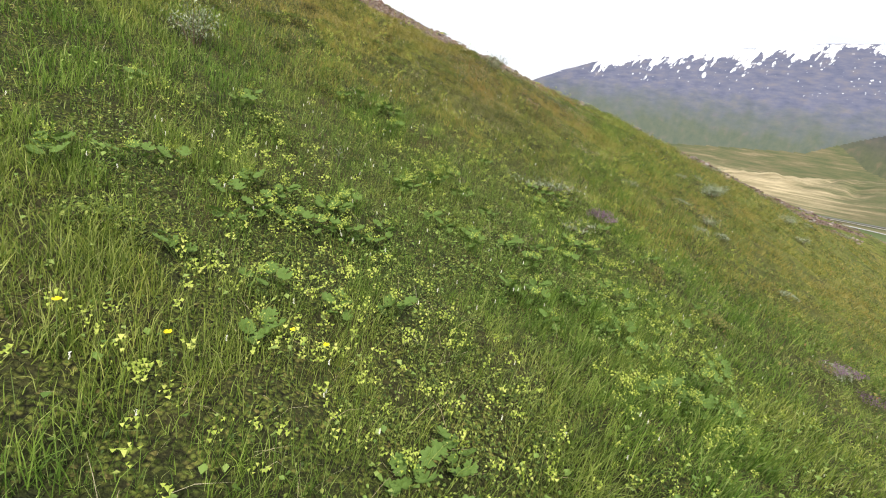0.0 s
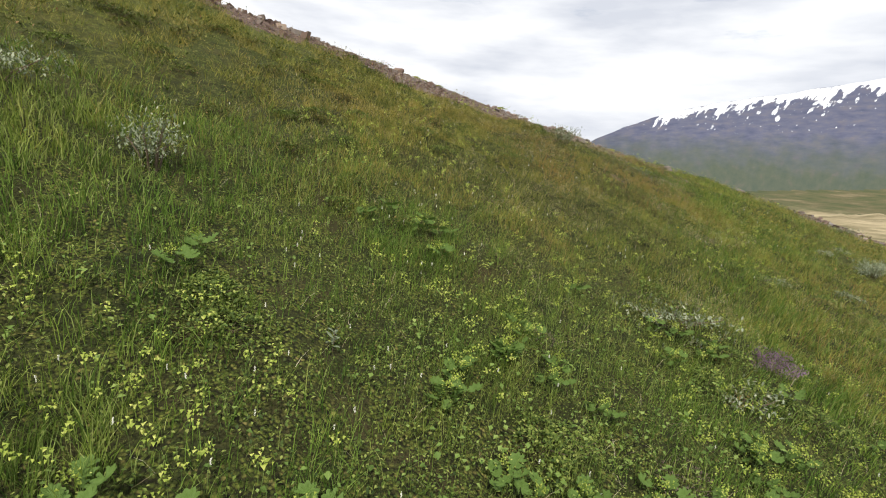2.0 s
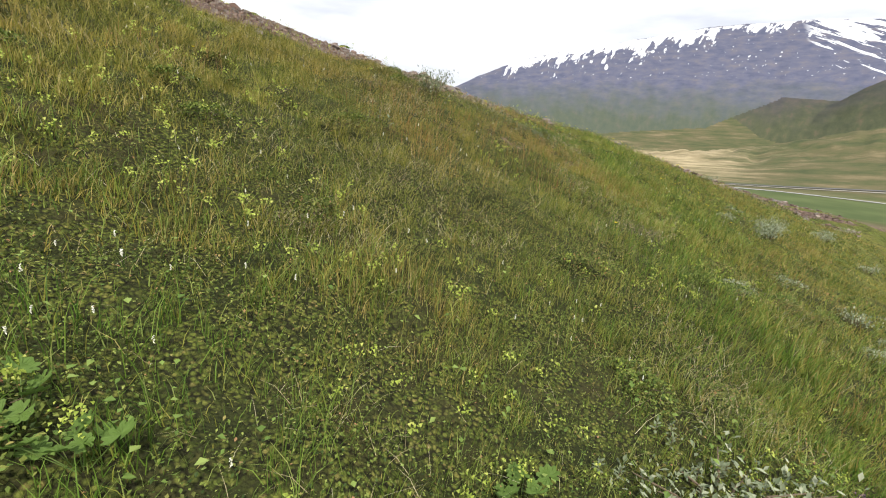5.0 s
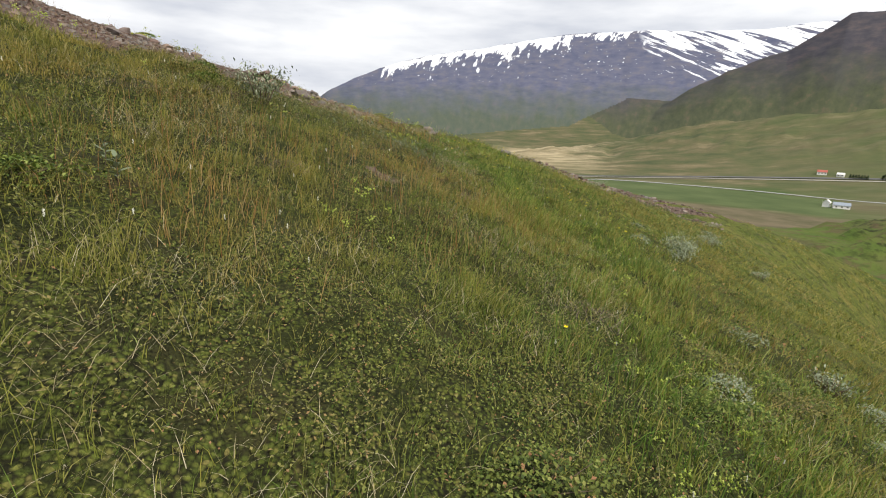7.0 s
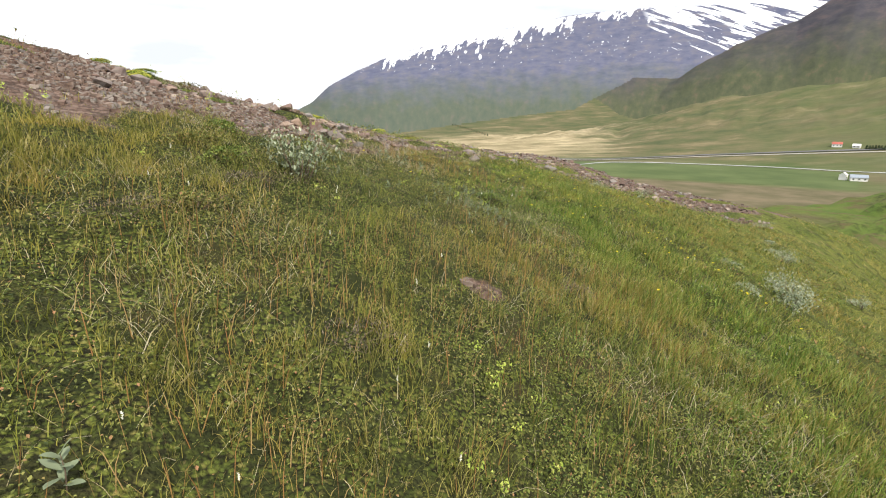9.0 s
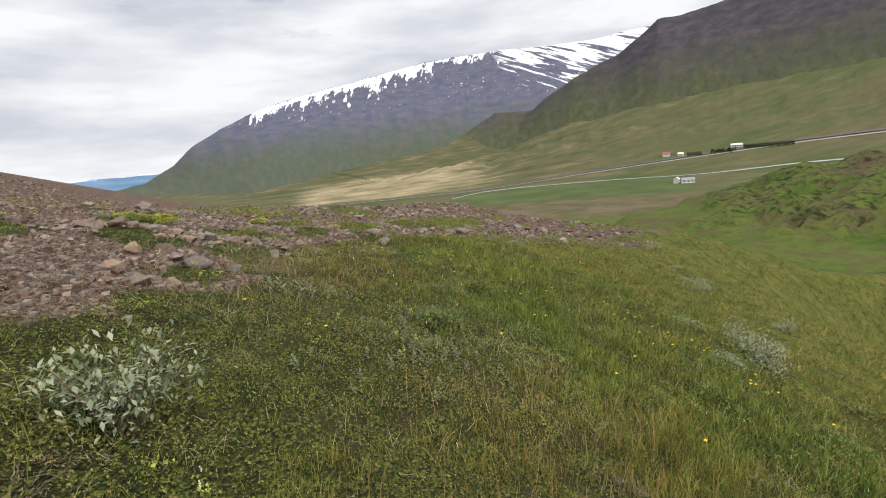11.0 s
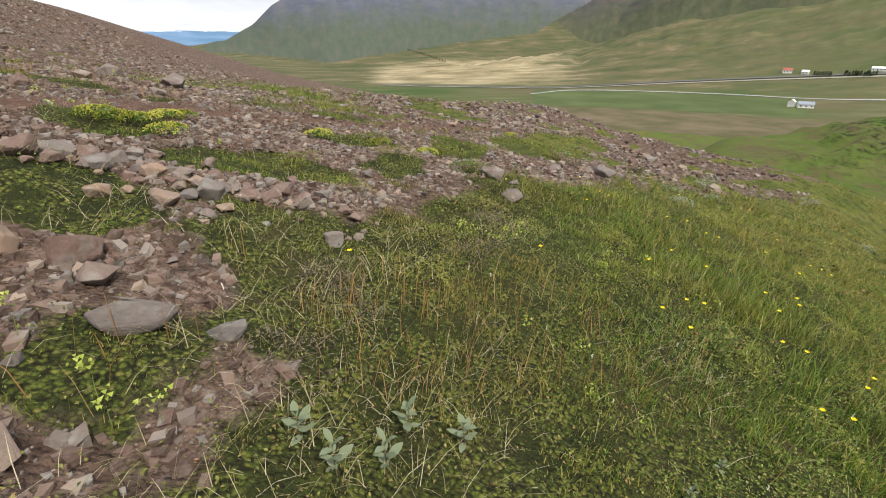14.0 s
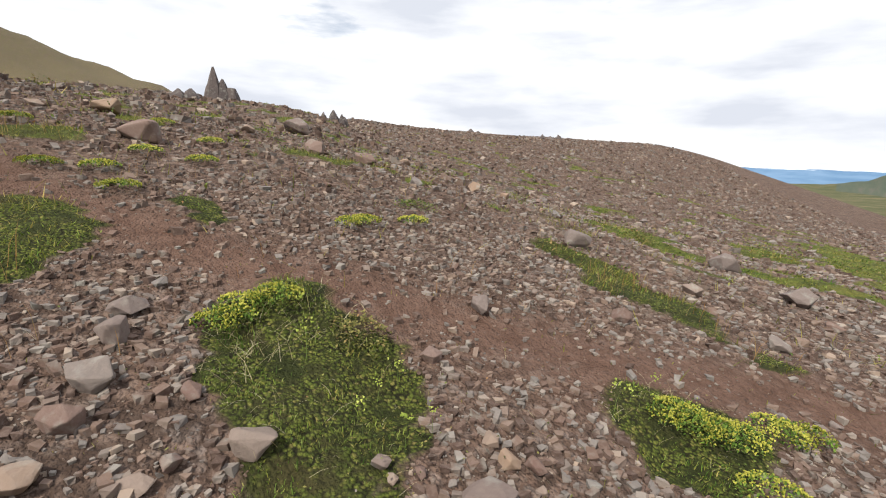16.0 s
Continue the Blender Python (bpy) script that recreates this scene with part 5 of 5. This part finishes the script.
def ribbon(name, pairs, width, lift, material, label, category):
    az = np.linspace(pairs[0][0], pairs[-1][0], 160)
    r = np.interp(az, [p[0] for p in pairs], [p[1] for p in pairs])
    r = np.convolve(np.pad(r, 4, mode="edge"), np.ones(9) / 9, "valid")
    v = []
    for a, d in zip(az, r):
        for s in (-0.5, 0.5):
            p = place(a, d + s * width)
            v.append((p.x, p.y, p.z + lift))
    k = 2 * np.arange(159)[:, None]
    me = mesh_of(name, v, k + [[0, 1, 3, 2]])
    return tagged(part(name, me, material, soft=True), label, category, kind="structure")


def plain(name, colour, rough=0.8, grain=0.15, scale=0.5):
    m = Nodes(name, rough, 0.3)
    n = m.noise(m.pos(), scale, 5)
    return m.done(m.mix(m.step(n, 0.35, 0.7), tuple(c * (1 - grain) for c in colour), colour))


ribbon("road", ((-2, 790), (3, 760), (16.6, 742), (29, 838), (40, 905), (51, 965), (66, 1010)), 9, 1.2, plain("worn_asphalt", (0.13, 0.13, 0.13), 0.9, 0.2, 0.05), "grey asphalt road along the valley", "road")
ribbon("road_verge", ((-2, 778), (3, 748), (16.6, 730), (29, 824), (40, 890), (51, 950), (66, 995)), 7, 0.8, plain("gravel_verge", (0.36, 0.34, 0.29), 0.95, 0.2, 0.05), "pale gravel verge beside the road", "road")
ribbon("water_river", ((15.2, 650), (16, 664), (19, 712), (23.2, 728), (30.5, 735), (36.7, 738), (40.3, 735), (43.3, 742), (51.5, 800), (60, 830)), 9, 0.6, plain("shallow_grey_river", (0.52, 0.54, 0.52), 0.25, 0.15, 0.06), "pale shallow river winding through pasture", "river")

ROOF_BLUE = plain("blue_grey_roof", (0.28, 0.32, 0.38), 0.5, 0.1, 0.3)
ROOF_RED = plain("red_roof", (0.42, 0.12, 0.09), 0.6, 0.15, 0.3)
RENDERED = plain("white_walls", (0.80, 0.79, 0.76), 0.8, 0.08, 0.3)
PANE = plain("dark_window", (0.03, 0.035, 0.045), 0.15, 0.1, 0.3)


def farmhouse(az, r, length, depth, tall, pitch, roof, turn, label):
    """A gabled house with its roof, door and windows."""
    ob = new("farmhouse")
    L, D = length / 2, depth / 2
    bm = bmesh.new()
    low = [bm.verts.new((sx * L, sy * D, -2)) for sx, sy in ((-1, -1), (1, -1), (1, 1), (-1, 1))]
    high = [bm.verts.new((sx * L, sy * D, tall)) for sx, sy in ((-1, -1), (1, -1), (1, 1), (-1, 1))]
    g = [bm.verts.new((sx * L, 0, tall + pitch)) for sx in (-1, 1)]
    bm.faces.new((low[0], low[1], high[1], high[0])), bm.faces.new((low[2], low[3], high[3], high[2]))
    bm.faces.new((low[1], low[2], high[2], g[1], high[1])), bm.faces.new((low[3], low[0], high[0], g[0], high[3]))
    part("wall", bm, RENDERED, ob)
    bm = bmesh.new()
    for sy in (-1, 1):
        a = [bm.verts.new(p) for p in ((-L - 0.4, sy * (D + 0.5), tall - 0.2), (L + 0.4, sy * (D + 0.5), tall - 0.2), (L + 0.4, 0, tall + pitch + 0.15), (-L - 0.4, 0, tall + pitch + 0.15))]
        b = [bm.verts.new(q.co + Vector((0, 0, 0.25))) for q in a]
        for i in range(4):
            bm.faces.new((a[i], a[(i + 1) % 4], b[(i + 1) % 4], b[i]))
        bm.faces.new(a), bm.faces.new(b)
    part("roof", bm, roof, ob)
    for i in range(max(2, int(length / 4))):
        bm = bmesh.new()
        bmesh.ops.create_cube(bm, size=1, matrix=Matrix.Translation((-L + (i + 0.5) * length / max(2, int(length / 4)), -D, tall * 0.55)) @ Matrix.Diagonal((1.4, 0.2, 1.3, 1)))
        part("window", bm, PANE, ob)
    ob.matrix_basis = Matrix.Translation(place(az, r)) @ pose(0, 0, 0, 0, 0, -az + turn)
    return tagged(ob, label, "house")


farmhouse(41.8, 640, 14, 7, 3.6, 2.5, ROOF_BLUE, 12, "white farmhouse with a blue-grey roof in pasture")
farmhouse(40.7, 642, 6, 6, 5.0, 2.4, RENDERED, 80, "tall white gabled farmhouse beside the barn")
farmhouse(39.7, 935, 12, 7, 4, 2.8, ROOF_RED, 5, "white farmhouse with a red roof above the road")
farmhouse(41.1, 930, 9, 6, 3, 2.4, RENDERED, -10, "low white outbuilding beside the red-roofed house")
farmhouse(46.2, 960, 17, 7, 3.2, 2.2, RENDERED, 0, "long white barn above the road")

NEEDLE = plant_material("shelterbelt_foliage", ((0.0, (0.03, 0.06, 0.025)), (1.0, (0.07, 0.11, 0.045))), light=0.1)


def shelter_tree():
    ob = new("tree")
    bm = bmesh.new()
    tube(bm, (0, 0, -0.5), (0, 0, 5.5), 0.22, 0.05, 6)
    part("trunk", bm, TWIG, ob)
    rnd = np.random.RandomState(3)
    n = 500
    h = rnd.rand(n) ** 0.8
    a, r = rnd.uniform(0, 6.3, n), np.sqrt(rnd.rand(n)) * (1 - h * 0.85) * 2.3
    v, f = leaves(r * np.cos(a), r * np.sin(a), 0.7 + 6 * h, rnd.uniform(0.5, 1.0, n), 0.9, 0.6)
    part("crown", mesh_of("crown", v, f), NEEDLE, ob)
    return tagged(ob, "dark shelterbelt tree by the farm road", "tree", "shelterbelt trees along the road")


tree = shelter_tree()
belt = [(44.0 + 0.16 * i + 0.05 * math.sin(i * 5), 925 + 5 * math.sin(i * 2.1)) for i in range(14)]
belt += [(46.9 + 0.16 * i, 940 + 4 * math.sin(i * 1.7)) for i in range(26)]
belt += [(41.8 + 0.2 * i, 918 + 3 * math.sin(i * 3.1)) for i in range(7)]
belt += [(1.2 + 0.32 * i, 1560 - 18 * i + 6 * math.sin(i * 2)) for i in range(14)]
for i, (a, r) in enumerate(belt):
    p = place(a, r)
    m = Matrix.Translation(p) @ pose(0, 0, 0, 0, 0, 40 * i)
    if i == 0:
        tree.matrix_basis = m
    else:
        copy_thing(tree, m)
